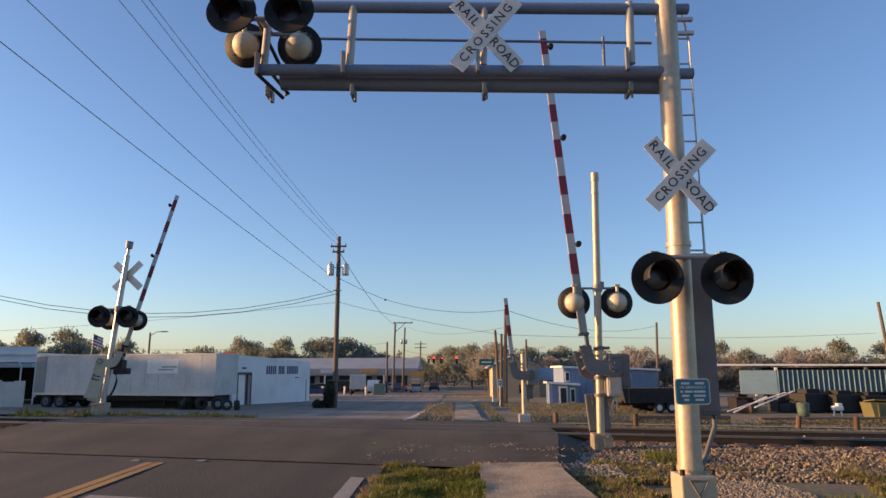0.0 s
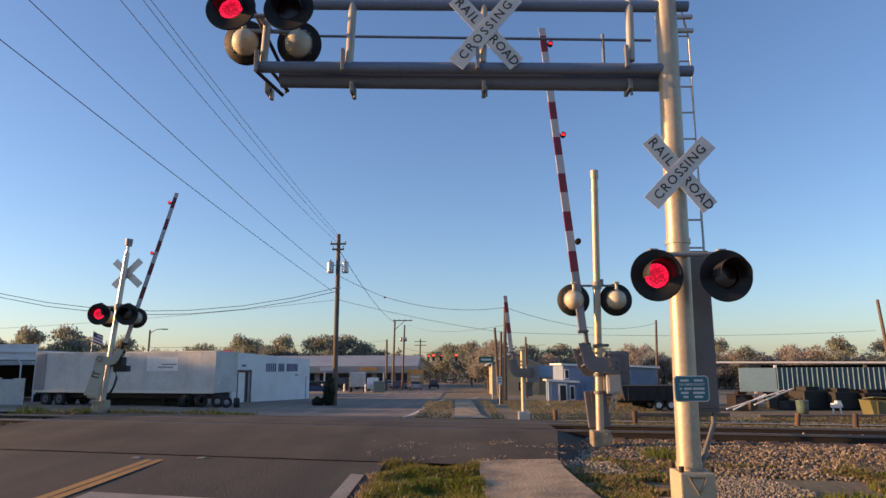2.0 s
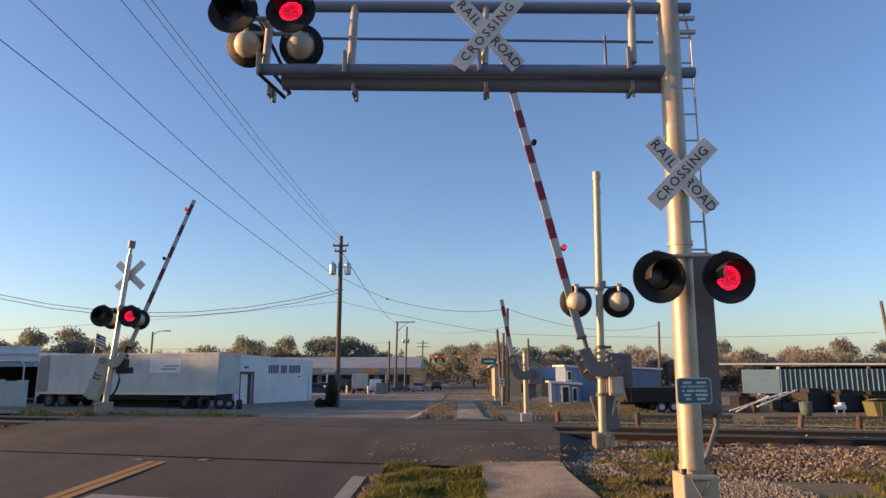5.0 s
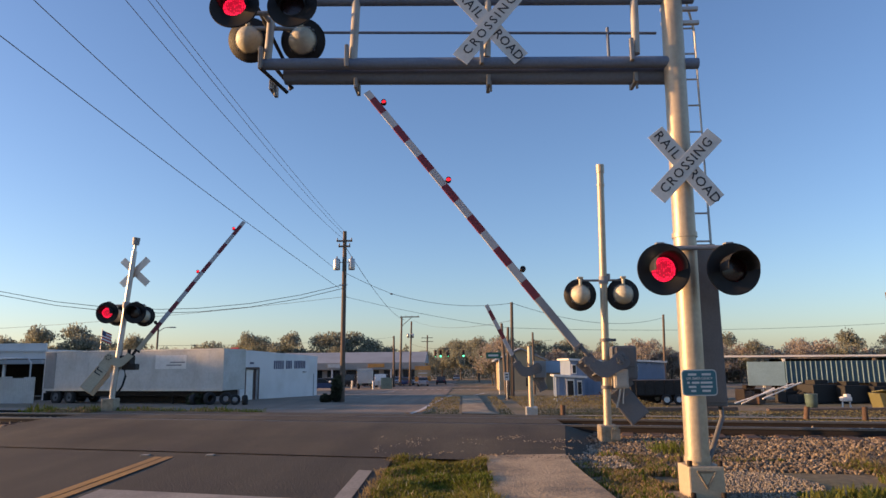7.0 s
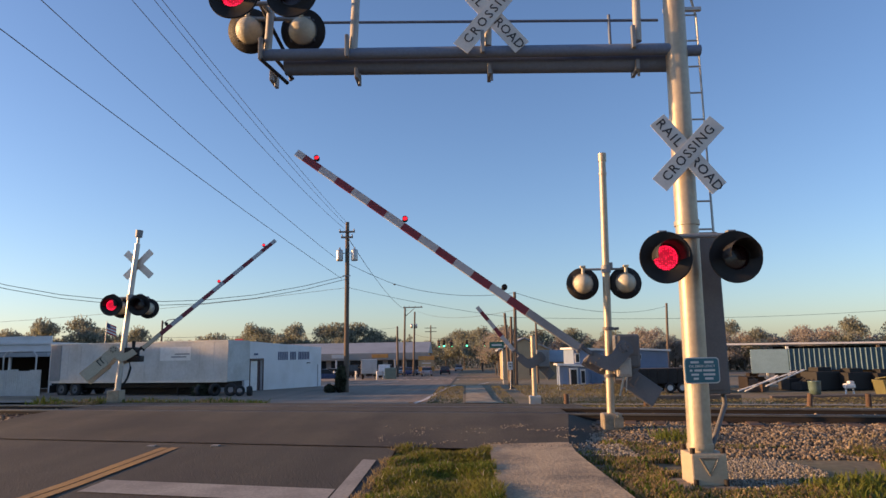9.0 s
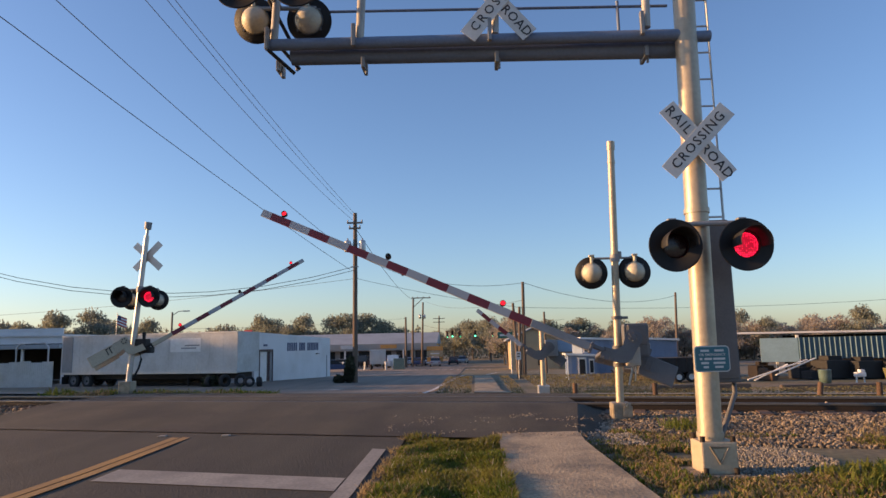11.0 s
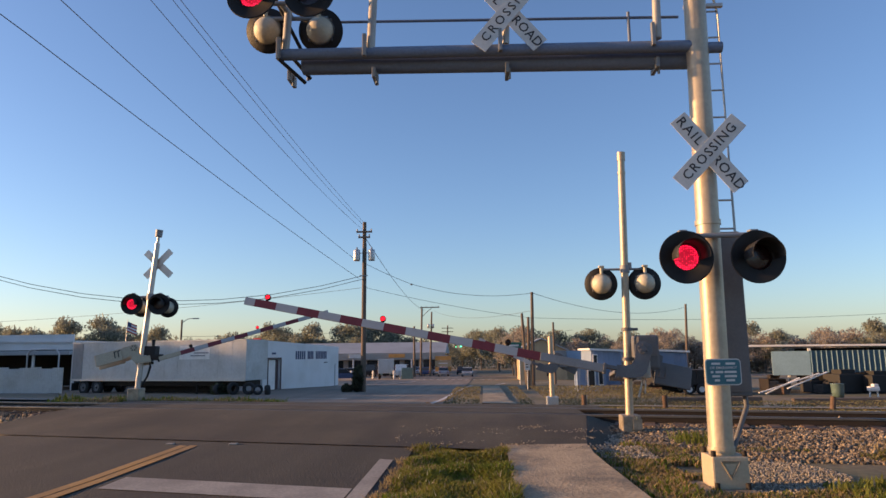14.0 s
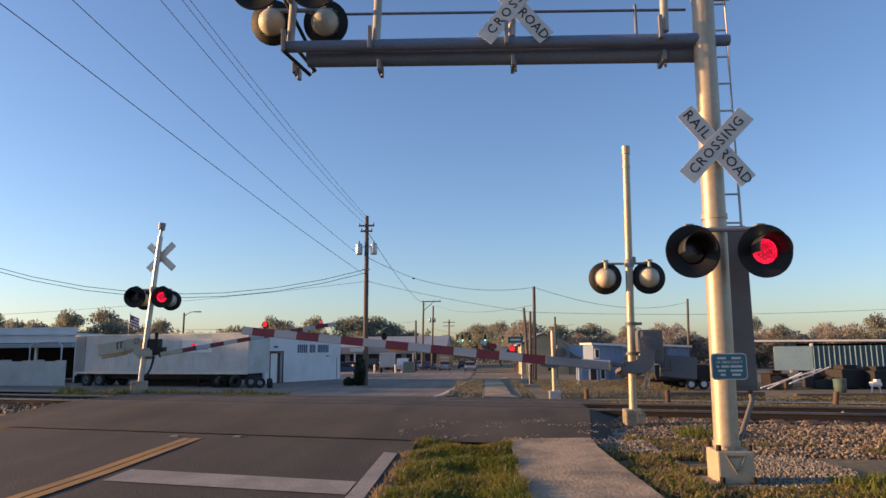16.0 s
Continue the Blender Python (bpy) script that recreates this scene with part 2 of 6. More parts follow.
# ---- ground ----
SKEW = radians(13.5)                      # the track crosses the road at a slant
ALONG = Vector((math.cos(SKEW), -math.sin(SKEW), 0))
ACROSS = Vector((math.sin(SKEW), math.cos(SKEW), 0))
RAIL_NEAR, RAIL_FAR, RAIL_TOP = 14.29, 15.73, 0.487
PROFILE = [(-2000, 0.2), (7, 0.2), (10, 0.27), (13.4, 0.47), (16.6, 0.47), (18.6, 0.33), (20.6, 0.15), (30, -0.4), (42, -0.55), (60, -1.0), (83, -1.5), (105, -1.85), (200, -2.9), (2000, -3.2)]
BED = [(-2000, 0.2), (7.5, 0.2), (10.6, 0.22), (13.2, 0.33), (16.8, 0.33), (18.4, 0.3), (20.6, 0.15), (30, -0.4), (42, -0.55), (60, -1.0), (83, -1.5), (105, -1.85), (200, -2.9), (2000, -3.2)]


def level(d, rows):
    for (a, za), (b, zb) in zip(rows[:-1], rows[1:]):
        if d <= b:
            return za + (zb - za) * (d - a) / (b - a)
    return rows[-1][1]


def reach(x, y):
    return x * ACROSS.x + y * ACROSS.y


def road_z(x, y):
    return level(reach(x, y), PROFILE)


def land_z(x, y):
    return level(reach(x, y), BED)


def sheet(name, xs, ys, lift, material, height=None, edge=None):
    """A surface over a grid of places; it follows the ground's height."""
    bm = fresh()
    grid = [[bm.verts.new((*(edge(x, y) if edge else (x, y)), 0)) for x in xs] for y in ys]
    for row in grid:
        for v in row:
            v.co.z = (height or road_z)(v.co.x, v.co.y) + lift
    for j in range(len(ys) - 1):
        for i in range(len(xs) - 1):
            bm.faces.new((grid[j][i], grid[j][i + 1], grid[j + 1][i + 1], grid[j + 1][i])).smooth = True
    return part(name, bm, material)


def steps(a, b, n):
    return [a + (b - a) * i / n for i in range(n + 1)]


ground_x = [-2500, -600, -200, -80, -40, *steps(-30, 30, 30), 40, 80, 200, 600, 2500]
ground_y = [-2500, -300, -60, -20, *steps(-6, 34, 60), 42, 50, 60, 70, 80, 90, 105, 120, 160, 200, 600, 2500]
tagged(sheet("ground", ground_x, ground_y, -0.03, M["soil"], land_z), "dry soil and thin grass", "ground", kind="structure")


def slanted(x, d):
    """The place at x along the road's width, d metres across the track."""
    return x, (d - x * ACROSS.x) / ACROSS.y


# road before, over and beyond the track
road_near = sheet("road", steps(-9.2, -1.15, 8), steps(-40, 10.35, 40), 0.0, M["asphalt"], edge=lambda x, d: slanted(x, d))
tagged(road_near, "worn grey asphalt road leading to the crossing", "road", kind="structure")
crossing = sheet("crossing", steps(-10.4, 2.0, 12), [10.36, 11, 12, 13, 13.6, 14.2], 0.012, M["asphalt_new"], edge=lambda x, d: slanted(x - max(0, x) * 0.5 * 0.15 * (14.2 - d), d))
tagged(crossing, "dark patched asphalt apron before the rails", "road", kind="structure")
tagged(sheet("crossing", steps(-10.4, 2.0, 12), [14.42, 15, 15.6], 0.016, M["asphalt_new"], edge=slanted), "dark asphalt between the rails", "road", kind="structure")
tagged(sheet("crossing", steps(-10.4, 2.6, 12), [15.86, 16.6, 17.4, 18.6], 0.012, M["asphalt_new"], edge=slanted), "dark asphalt beyond the rails", "road", kind="structure")
for i, (a, b) in enumerate(((14.2, 14.42), (15.6, 15.86))):
    tagged(sheet("flangeway", steps(-10.4, 2.0, 12), [a, b], -0.035, M["rubber"], edge=slanted), "dark rubber gap beside the rail", "road", kind="structure")
road_far = sheet("road", [-40, -30, -22, -16, *steps(-12, -1.5, 8)], [18.61, 20, 22, 24, 27, 30, 36, 42, 50, 60, 75, 95, 105, 120, 160, 200, 300], 0.0, M["asphalt_far_haze"], edge=slanted)
tagged(road_far, "worn asphalt road and yard beyond the crossing, paled for haze", "road", kind="structure")
# the apron's flank falls away beside the pavement
bm = fresh()
flank = []
for d in (10.4, 11.0, 11.6, 12.2, 12.8, 13.4, 14.15):
    x0, y0 = slanted(2.0 - 0.15 * (14.2 - d), d)
    wide = 0.28 + 0.13 * (d - 10.4)
    row = []
    for u, drop in ((0, 0.0), (0.12, 0.1), (0.45, 0.6), (0.8, 0.93), (1.1, 1.15)):
        x, y = x0 + wide * u, y0 + 0.05 * math.sin(d * 7 + u * 3)
        top, low = road_z(x0, y0) + 0.011, land_z(x, y) - 0.03
        row.append(bm.verts.new((x, y, top + (low - top) * drop)))
    flank.append(row)
for a, b in zip(flank[:-1], flank[1:]):
    for k in range(4):
        bm.faces.new((a[k], a[k + 1], b[k + 1], b[k])).smooth = True
tagged(part("apron_flank", bm, M["asphalt_new"]), "dark asphalt flank sloping off the apron", "road", kind="structure")
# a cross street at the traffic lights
tagged(sheet("road", [-60, -30, -12, -1.0, 3, 12, 30, 60], [97, 100, 104, 107], 0.01, M["asphalt_far_haze"]), "asphalt cross street, paled for haze", "road", kind="structure")


def stripe(name, corners, material, label, lift=0.014):
    """A painted line: a thin slab over a four-cornered outline, cut along its length."""
    bm = fresh()
    (a, b, c, d), n = [Vector((*p, 0)) for p in corners], 12
    left, right = [], []
    for i in range(n + 1):
        for row, p in ((left, a.lerp(d, i / n)), (right, b.lerp(c, i / n))):
            row.append(bm.verts.new((p.x, p.y, road_z(p.x, p.y) + lift)))
    for i in range(n):
        bm.faces.new((left[i], right[i], right[i + 1], left[i + 1]))
    return tagged(part(name, bm, material), label, "road marking", kind="structure")


for x in (-5.015, -4.835):
    stripe("centre_line", [(x - 0.075, -5), (x + 0.075, -5), (x + 0.075, 11.35), (x - 0.075, 11.4)], M["yellow_line"], "faded yellow double centre line")
stripe("edge_line", [(-1.58, -5), (-1.38, -5), (-1.33, 9.9), (-1.53, 9.98)], M["white_line"], "worn white edge line")
stripe("stop_line", [(-4.6, 8.2), (-1.56, 7.5), (-1.56, 8.12), (-4.6, 8.86)], M["white_line"], "worn white stop line across the lane")
stripe("edge_line", [(-1.75, 19.6), (-1.6, 19.6), (-1.9, 31), (-2.1, 31)], M["far_paint"], "worn white edge line", 0.04)
stripe("edge_line", [(-2.1, 31), (-1.9, 31), (-0.85, 53), (-1.1, 53)], M["far_paint"], "worn white edge line bending to the corner", 0.05)
for a, b in (((-13.0, 32.9), (-6.7, 32.7)), ((-12.6, 51.5), (-8.6, 59)), ((-8.6, 59), (-7.4, 72)), ((0.8, 54), (1.8, 62)), ((1.8, 62), (5.6, 62.4))):
    stripe("edge_line", [(a[0], a[1]), (a[0] + 0.05, a[1] - 0.28), (b[0] + 0.2, b[1] - 0.25), b], M["far_paint"], "pale worn line along the corner", 0.06)
stripe("edge_line", [(-14, 22.0), (-6.5, 20.5), (-6.5, 20.65), (-14, 22.15)], M["white_line"], "worn white line")
for i in range(12):
    x = -8.4 + i * 0.88
    y = 79.0 - 0.45 * x
    stripe("crosswalk_bar", [(x, y), (x + 0.5, y - 0.2), (x + 0.5, y + 0.9), (x, y + 1.1)], M["far_paint"], "white crosswalk bar", 0.07)

# pavements
tagged(sheet("pavement", steps(0.28, 1.5, 2), steps(-6, 10.75, 24), 0.03, M["path"], edge=lambda x, d: (x + (0.0 if x < 1 else 0.14 * max(0, (10 - d)) * 0.4), d + 0.1)), "weathered concrete pavement ending at the crossing", "pavement", kind="structure")
tagged(sheet("pavement", steps(-0.1, 1.1, 2), steps(19.2, 52, 14), 0.035, M["path"]), "weathered concrete pavement beyond the crossing", "pavement", kind="structure")

tagged(sheet("yard_lane", steps(3.2, 45, 12), [21.2, 22.5, 24, 26], 0.012, M["path"], land_z, edge=slanted), "packed dirt and gravel lane beside the track", "road", kind="structure")
for x, y in ((-5.32, 11.55), (-4.2, 11.45)):
    bm = fresh()
    box(bm, (x, y, road_z(x, y) + 0.014), (0.13, 0.11, 0.025), 0.008)
    tagged(part("road_reflector", bm, M["white_line"]), "small worn road reflector by the centre line", "road marker", group="road reflectors")

# rails and ties
for d in (RAIL_NEAR, RAIL_FAR):
    rail = thing("rail", "worn steel rail with a bright head", "rail", kind="structure", group="rails")
    for prof, mt, nm in ((((-0.07, 0.0), (0.07, 0.0), (0.07, 0.012), (0.012, 0.035), (0.012, 0.115), (-0.012, 0.115), (-0.012, 0.035), (-0.07, 0.012)), "rust_steel", "rail_web"),
                         (((-0.036, 0.112), (0.036, 0.112), (0.036, 0.145), (0.028, 0.152), (-0.028, 0.152), (-0.036, 0.145)), "bright_steel", "rail_head")):
        bm = fresh()
        m = Matrix.Translation(ACROSS * d + Vector((0, 0, RAIL_TOP - 0.152))) @ Matrix.Rotation(-SKEW, 4, "Z") @ Matrix.Rotation(math.pi / 2, 4, "Z")
        plate(bm, prof, 400, m)
        part(nm, bm, M[mt], rail)
tie_mesh = None
track_bed = thing("railway_ties", "dark weathered timber railway ties", "railway tie", kind="structure")
for i in range(70):
    u = -26 + i * 0.55
    if -10.9 < (ALONG * u + ACROSS * 15).x < 2.0:
        continue
    if tie_mesh is None:
        bm = fresh()
        box(bm, (0, 0, 0), (0.22, 2.85, 0.19), 0.012)
        tie = part("tie", bm, M["tie_wood"], track_bed)
        tie_mesh = tie.data
    else:
        tie = new("tie", tie_mesh)
        tie.parent = track_bed
    tie.matrix_basis = Matrix.Translation(ALONG * u + ACROSS * 15.0 + Vector((0, 0, 0.262))) @ Matrix.Rotation(-SKEW + radians(random.uniform(-1, 1)), 4, "Z")

# ---- signals ----
LENSES = []            # (lens, which flash) for the flashing lamps


def lamp_unit(parent, at, yaw=0.0, flash=None, tilt=0.0, size=1.0):
    """A crossing lamp: black background disc, hood, rounded housing and a lens that turns its lit or its dark face out."""
    m = pose(*at, tilt, 0, yaw) @ pose(0, 0, 0, 90, 0, 0) @ Matrix.Scale(size, 4)       # local z looks along -y
    bm = fresh()
    lathe(bm, [(0.15, 0.0), (0.155, 0.012), (0.29, 0.0), (0.305, 0.008), (0.305, -0.012), (0.15, -0.015)], 40, m)
    lathe(bm, [(0.15, -0.05), (0.15, 0.01)], 40, m)
    disc = part("background_disc", bm, M["black_paint"], parent, "matt black lamp background disc")
    bm = fresh()
    lathe(bm, [(0.165, 0.005), (0.172, 0.16), (0.176, 0.3), (0.172, 0.3), (0.166, 0.16), (0.159, 0.005)], 24, m, (-12, 192))
    part("hood", bm, M["black_paint"], parent)
    bm = fresh()
    lathe(bm, [(0.185, -0.012), (0.19, -0.05), (0.17, -0.11), (0.12, -0.19), (0.06, -0.225), (0.001, -0.23)], 24, m)
    tube(bm, m @ Vector((0, 0.17, -0.1)), m @ Vector((0, 0.3, -0.1)), 0.03, 0.03, 10)
    box(bm, m @ Vector((0, 0.31, -0.1)), (0.1, 0.1, 0.04), 0.012)
    part("housing", bm, M["grey_paint"] if flash else M["cream_cast"], parent)
    if not flash:
        bm = fresh()
        lathe(bm, [(0.192, -0.03), (0.2, -0.05), (0.192, -0.07)], 24, m)
        for a in (40, 140, 220, 320):
            q = m @ Vector((0.2 * math.cos(radians(a)), 0.2 * math.sin(radians(a)), -0.05))
            box(bm, q, (0.03, 0.04, 0.03), 0.006)
        part("housing_rim", bm, M["bracket_grey"], parent)
    bm = fresh()
    lathe(bm, [(0.001, 0.018), (0.07, 0.015), (0.12, 0.009), (0.144, 0.004)], 28, mi=0)
    lathe(bm, [(0.144, 0.004), (0.149, 0.0), (0.144, -0.004), (0.12, -0.009), (0.07, -0.015), (0.001, -0.018)], 28, mi=1)
    lens = part("lens", bm, [M["led_red"], M["lens_red"]], parent, "red lamp lens")
    lens.scale = (size, size, size)
    if flash:
        LENSES.append((lens, m @ pose(0, 0, -0.03), flash))
    else:
        lens.matrix_basis = m @ pose(0, 0, -0.03, 0, 180, 0)
    return disc


def crossbuck(parent, at, angles, words=True, yaw=0.0, size=1.0, second=1.0):
    """Two crossed white blades, lettered in black."""
    base = pose(*at, 0, 0, yaw)
    for k, ang in enumerate(angles):
        m = base @ pose(0, 0.02 * (1 - k) - 0.01, 0, 0, ang, 0)
        bm = fresh()
        box(bm, (0, 0, 0), (1.22 * size * (second if k else 1), 0.006, 0.229), 0.002)
        bm.transform(m)
        part("blade", bm, M["white_sign"] if words else M["galvanised"], parent, "white reflective sign blade" if words else "bare aluminium back of a sign blade")
        if words:
            f = m @ pose(0, -0.006, 0)
            if k == 0:
                lettering("RAIL", 0.172, M["sign_black"], parent, f @ pose(-0.37 * size, 0, 0), 1.2)
                lettering("ROAD", 0.172, M["sign_black"], parent, f @ pose(0.36 * size, 0, 0), 1.05)
            else:
                lettering("CROSSING", 0.165, M["sign_black"], parent, f, 1.36 if size == 1 else 1.18)


M["chrome_bolt"] = surface("chrome_bolt", (0.6, 0.58, 0.55), 0.25, 1.0, bump=0)
M["weathered_cast"] = surface("weathered_cast", (0.34, 0.29, 0.22), 0.55, 0.4, var=0.2, scale=6, fine=30, bump=0.15, stain=(0.2, 0.16, 0.11), stain_amount=0.8)
M["cream_cast"] = surface("cream_cast", (0.55, 0.5, 0.38), 0.55, 0.05, var=0.1, scale=5, fine=30, bump=0.08, stain=(0.34, 0.29, 0.2), stain_amount=0.5)
M["white_cast"] = surface("white_cast", (0.42, 0.4, 0.36), 0.55, 0.2, var=0.1, scale=4, fine=40, bump=0.06, stain=(0.25, 0.22, 0.18))
M["white_sign"] = surface("white_sign", (0.62, 0.62, 0.6), 0.5, var=0.06, scale=4, fine=40, bump=0.02, stain=(0.42, 0.41, 0.38))

# the cantilever over the lane
canti = thing("cantilever_signal", "tall aluminium cantilever crossing signal with lamps and signs", "railway signal", (2.66, 8.39, 0.2))
LEAN = 0.0155


def cx(z):                                   # the leaning pole's middle
    return 0.005 + LEAN * (z - 0.4)


bm = fresh()
tube(bm, (cx(0.35), 0, 0.35), (cx(6.9), 0, 6.9), 0.138, 0.132, 28)
for z in (0.41, 3.05, 6.62):
    tube(bm, (cx(z), 0, z - 0.03), (cx(z), 0, z + 0.03), 0.15, 0.15, 24)
part("pole", bm, M["pole_metal"], canti, "dull aluminium pole, weathered tan")
bm = fresh()
box(bm, (0.0, 0, -0.1), (0.58, 0.58, 0.2), 0.03)
part("footing", bm, M["path"], canti)
bm = fresh()
box(bm, (0.03, 0, 0.17), (0.4, 0.4, 0.36), 0.02)
part("base_casting", bm, M["beige_paint"], canti, "square cast metal pole base")
bm = fresh()
for k, r in ((1.0, 0.008), (0.78, 0.004)):
    tri = [(0.03 + x * k, -0.205, 0.225 + z * k) for x, z in ((-0.105, 0.075), (0.105, 0.075), (0.0, -0.115))]
    for a, b in zip(tri, tri[1:] + tri[:1]):
        tube(bm, a, b, r, r, 8)
part("cast_triangle", bm, M["weathered_cast"], canti, "raised cast triangle mark")
for dx in (-0.14, 0.2):
    for z, y in ((0.38, -0.16), (0.38, 0.16), (0.04, -0.22)):
        bm = fresh()
        tube(bm, (dx, y, z - 0.04), (dx, y, z + 0.03), 0.03, 0.03, 6)
        part("bolt", bm, M["rust_steel"], canti)
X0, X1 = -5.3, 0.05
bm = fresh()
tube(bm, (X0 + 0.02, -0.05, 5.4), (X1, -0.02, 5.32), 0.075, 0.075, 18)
part("lower_chord", bm, M["truss"], canti, "aluminium truss tube coloured blue-grey as in shade")
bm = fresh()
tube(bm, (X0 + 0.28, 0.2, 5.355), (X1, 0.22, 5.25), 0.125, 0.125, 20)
part("lower_chord", bm, M["truss"], canti, "aluminium truss tube coloured blue-grey as in shade")
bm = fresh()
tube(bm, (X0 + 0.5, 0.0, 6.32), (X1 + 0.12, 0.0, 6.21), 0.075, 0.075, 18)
part("upper_chord", bm, M["truss"], canti, "aluminium truss tube coloured blue-grey as in shade")
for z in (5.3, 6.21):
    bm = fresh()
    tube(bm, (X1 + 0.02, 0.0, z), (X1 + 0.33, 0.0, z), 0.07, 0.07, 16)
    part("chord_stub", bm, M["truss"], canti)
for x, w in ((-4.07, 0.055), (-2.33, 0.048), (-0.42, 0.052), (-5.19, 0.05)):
    bm = fresh()
    tube(bm, (x, -0.06, 5.42), (x + 0.03, -0.02, 6.3), w, w, 14)
    part("truss_post", bm, M["white_cast"], canti, "pale painted truss post")
    bm = fresh()
    box(bm, (x - 0.07, -0.13, 5.45), (0.05, 0.07, 0.3), 0.01)
    part("clamp", bm, M["grey_paint"], canti)
    bm = fresh()
    box(bm, (x + 0.02, 0.2, 5.17), (0.05, 0.3, 0.14), 0.01)
    tube(bm, (x + 0.05, 0.16, 5.05), (x + 0.05, 0.16, 5.2), 0.018, 0.018, 8)
    part("hanger", bm, M["grey_paint"], canti)
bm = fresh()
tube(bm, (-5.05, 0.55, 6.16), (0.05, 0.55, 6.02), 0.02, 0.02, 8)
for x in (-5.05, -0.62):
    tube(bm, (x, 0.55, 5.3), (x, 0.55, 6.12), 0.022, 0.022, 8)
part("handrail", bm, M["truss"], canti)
bm = fresh()
for a, b in (((-5.3, -0.1, 5.6), (-5.0, 0.5, 5.3)), ((-5.4, -0.1, 6.3), (-5.05, 0.5, 5.55)), ((-5.25, -0.15, 5.3), (-4.98, 0.18, 5.1))):
    tube(bm, a, b, 0.025, 0.025, 8)
part("brace", bm, M["black_paint"], canti)
bm = fresh()
tube(bm, (-5.5, -0.3, 5.98), (-4.6, -0.3, 5.98), 0.03, 0.03, 10)
tube(bm, (-5.55, 0.2, 6.05), (-4.7, 0.2, 6.02), 0.03, 0.03, 10)
tube(bm, (-5.19, -0.3, 5.98), (-5.19, 0.2, 6.04), 0.035, 0.035, 10)
part("lamp_arm", bm, M["grey_paint"], canti)
lamp_unit(canti, (-5.42, -0.72, 5.85), 0, "CL", -6)
lamp_unit(canti, (-4.71, -0.72, 5.84), 0, "CR", -6)
lamp_unit(canti, (-5.55, 0.31, 5.93), 180, None, -14)
lamp_unit(canti, (-4.82, 0.31, 5.9), 180, None, -14)
bm = fresh()
tube(bm, (-0.36, -0.2, 2.86), (0.46, -0.2, 2.86), 0.03, 0.03, 10)
tube(bm, (-0.36, -0.2, 2.86), (-0.36, -0.32, 2.62), 0.025, 0.025, 10)
tube(bm, (0.44, -0.2, 2.86), (0.44, -0.32, 2.62), 0.025, 0.025, 10)
part("lamp_arm", bm, M["grey_paint"], canti)
lamp_unit(canti, (-0.36, -0.41, 2.58), 0, "L")
lamp_unit(canti, (0.44, -0.41, 2.57), 0, "R")
crossbuck(canti, (0.06, -0.2, 3.88), (52, -46), size=0.92, second=0.96)
crossbuck(canti, (-2.29, -0.15, 5.82), (50, -50))
# ladder behind the pole
bm = fresh()
for x in (0.29, 0.52):
    path_tube(bm, [(x, 0.42, 2.95), (x, 0.42, 6.0), (x - 0.12, 0.3, 6.35)], 0.018)
part("ladder_rail", bm, M["galvanised"], canti)
for i in range(9):
    bm = fresh()
    tube(bm, (0.29, 0.42, 3.05 + 0.37 * i), (0.52, 0.42, 3.05 + 0.37 * i), 0.013, 0.013, 8)
    part("rung", bm, M["galvanised"], canti)
bm = fresh()
for z in (6.0, 6.2):
    box(bm, (0.28, 0.25, z), (0.5, 0.06, 0.05), 0.008)
part("ladder_bracket", bm, M["galvanised"], canti)
# control box behind the pole, ladder guard and its stay
bm = fresh()
box(bm, (0.33, 0.38, 1.98), (0.34, 0.3, 2.0), 0.015)
box(bm, (0.33, 0.225, 1.98), (0.3, 0.012, 1.9), 0.004)
part("ladder_guard", bm, M["bracket_grey"], canti, "dark grey sheet metal ladder guard")
bm = fresh()
path_tube(bm, [(0.46, 0.38, 1.0), (0.44, 0.3, 0.85), (0.18, 0.12, 0.38)], 0.03)
part("conduit", bm, M["bracket_grey"], canti)
# teal emergency plate
plate_m = pose(0.035, -0.17, 1.28, 0, 0, 6)


def rounded(w, h, r):
    """The outline of a plate with rounded corners."""
    return [(sx * (w / 2 - r) + r * math.cos(radians(a0 + k * 22.5)), sz * (h / 2 - r) + r * math.sin(radians(a0 + k * 22.5))) for sx, sz, a0 in ((1, 1, 0), (-1, 1, 90), (-1, -1, 180), (1, -1, 270)) for k in range(5)]


bm = fresh()
plate(bm, rounded(0.42, 0.3, 0.045), 0.004, plate_m)
part("notice_rim", bm, M["white_sign"], canti)
bm = fresh()
plate(bm, rounded(0.395, 0.275, 0.036), 0.004, plate_m @ pose(0, -0.005, 0))
part("notice_plate", bm, M["teal"], canti, "small teal emergency notice plate with white print")
lettering("OR EMERGENCY", 0.041, M["white_sign"], canti, plate_m @ pose(0, -0.009, 0.047), 1.05)
for z, pieces in ((0.094, ((-0.085, 0.1), (0.085, 0.11))), (0.0, ((-0.135, 0.03), (-0.05, 0.09), (0.08, 0.14))), (-0.047, ((-0.09, 0.09), (0.08, 0.14))), (-0.093, ((-0.08, 0.06), (0.075, 0.1)))):
    for x, w in pieces:
        bm = fresh()
        box(bm, (x, -0.009, z), (w, 0.002, 0.024))
        bm.transform(plate_m)
        part("print_bar", bm, M["white_sign"], canti)


J_PLATE = ((-0.6, 0.43), (-0.375, 0.43), (-0.357, 0.26), (-0.31, 0.17), (-0.22, 0.125), (-0.06, 0.13), (0.06, 0.14), (0.12, 0.08), (0.135, -0.03), (0.1, -0.13), (0.03, -0.18), (-0.14, -0.145), (-0.4, -0.11), (-0.5, -0.04), (-0.545, 0.07))
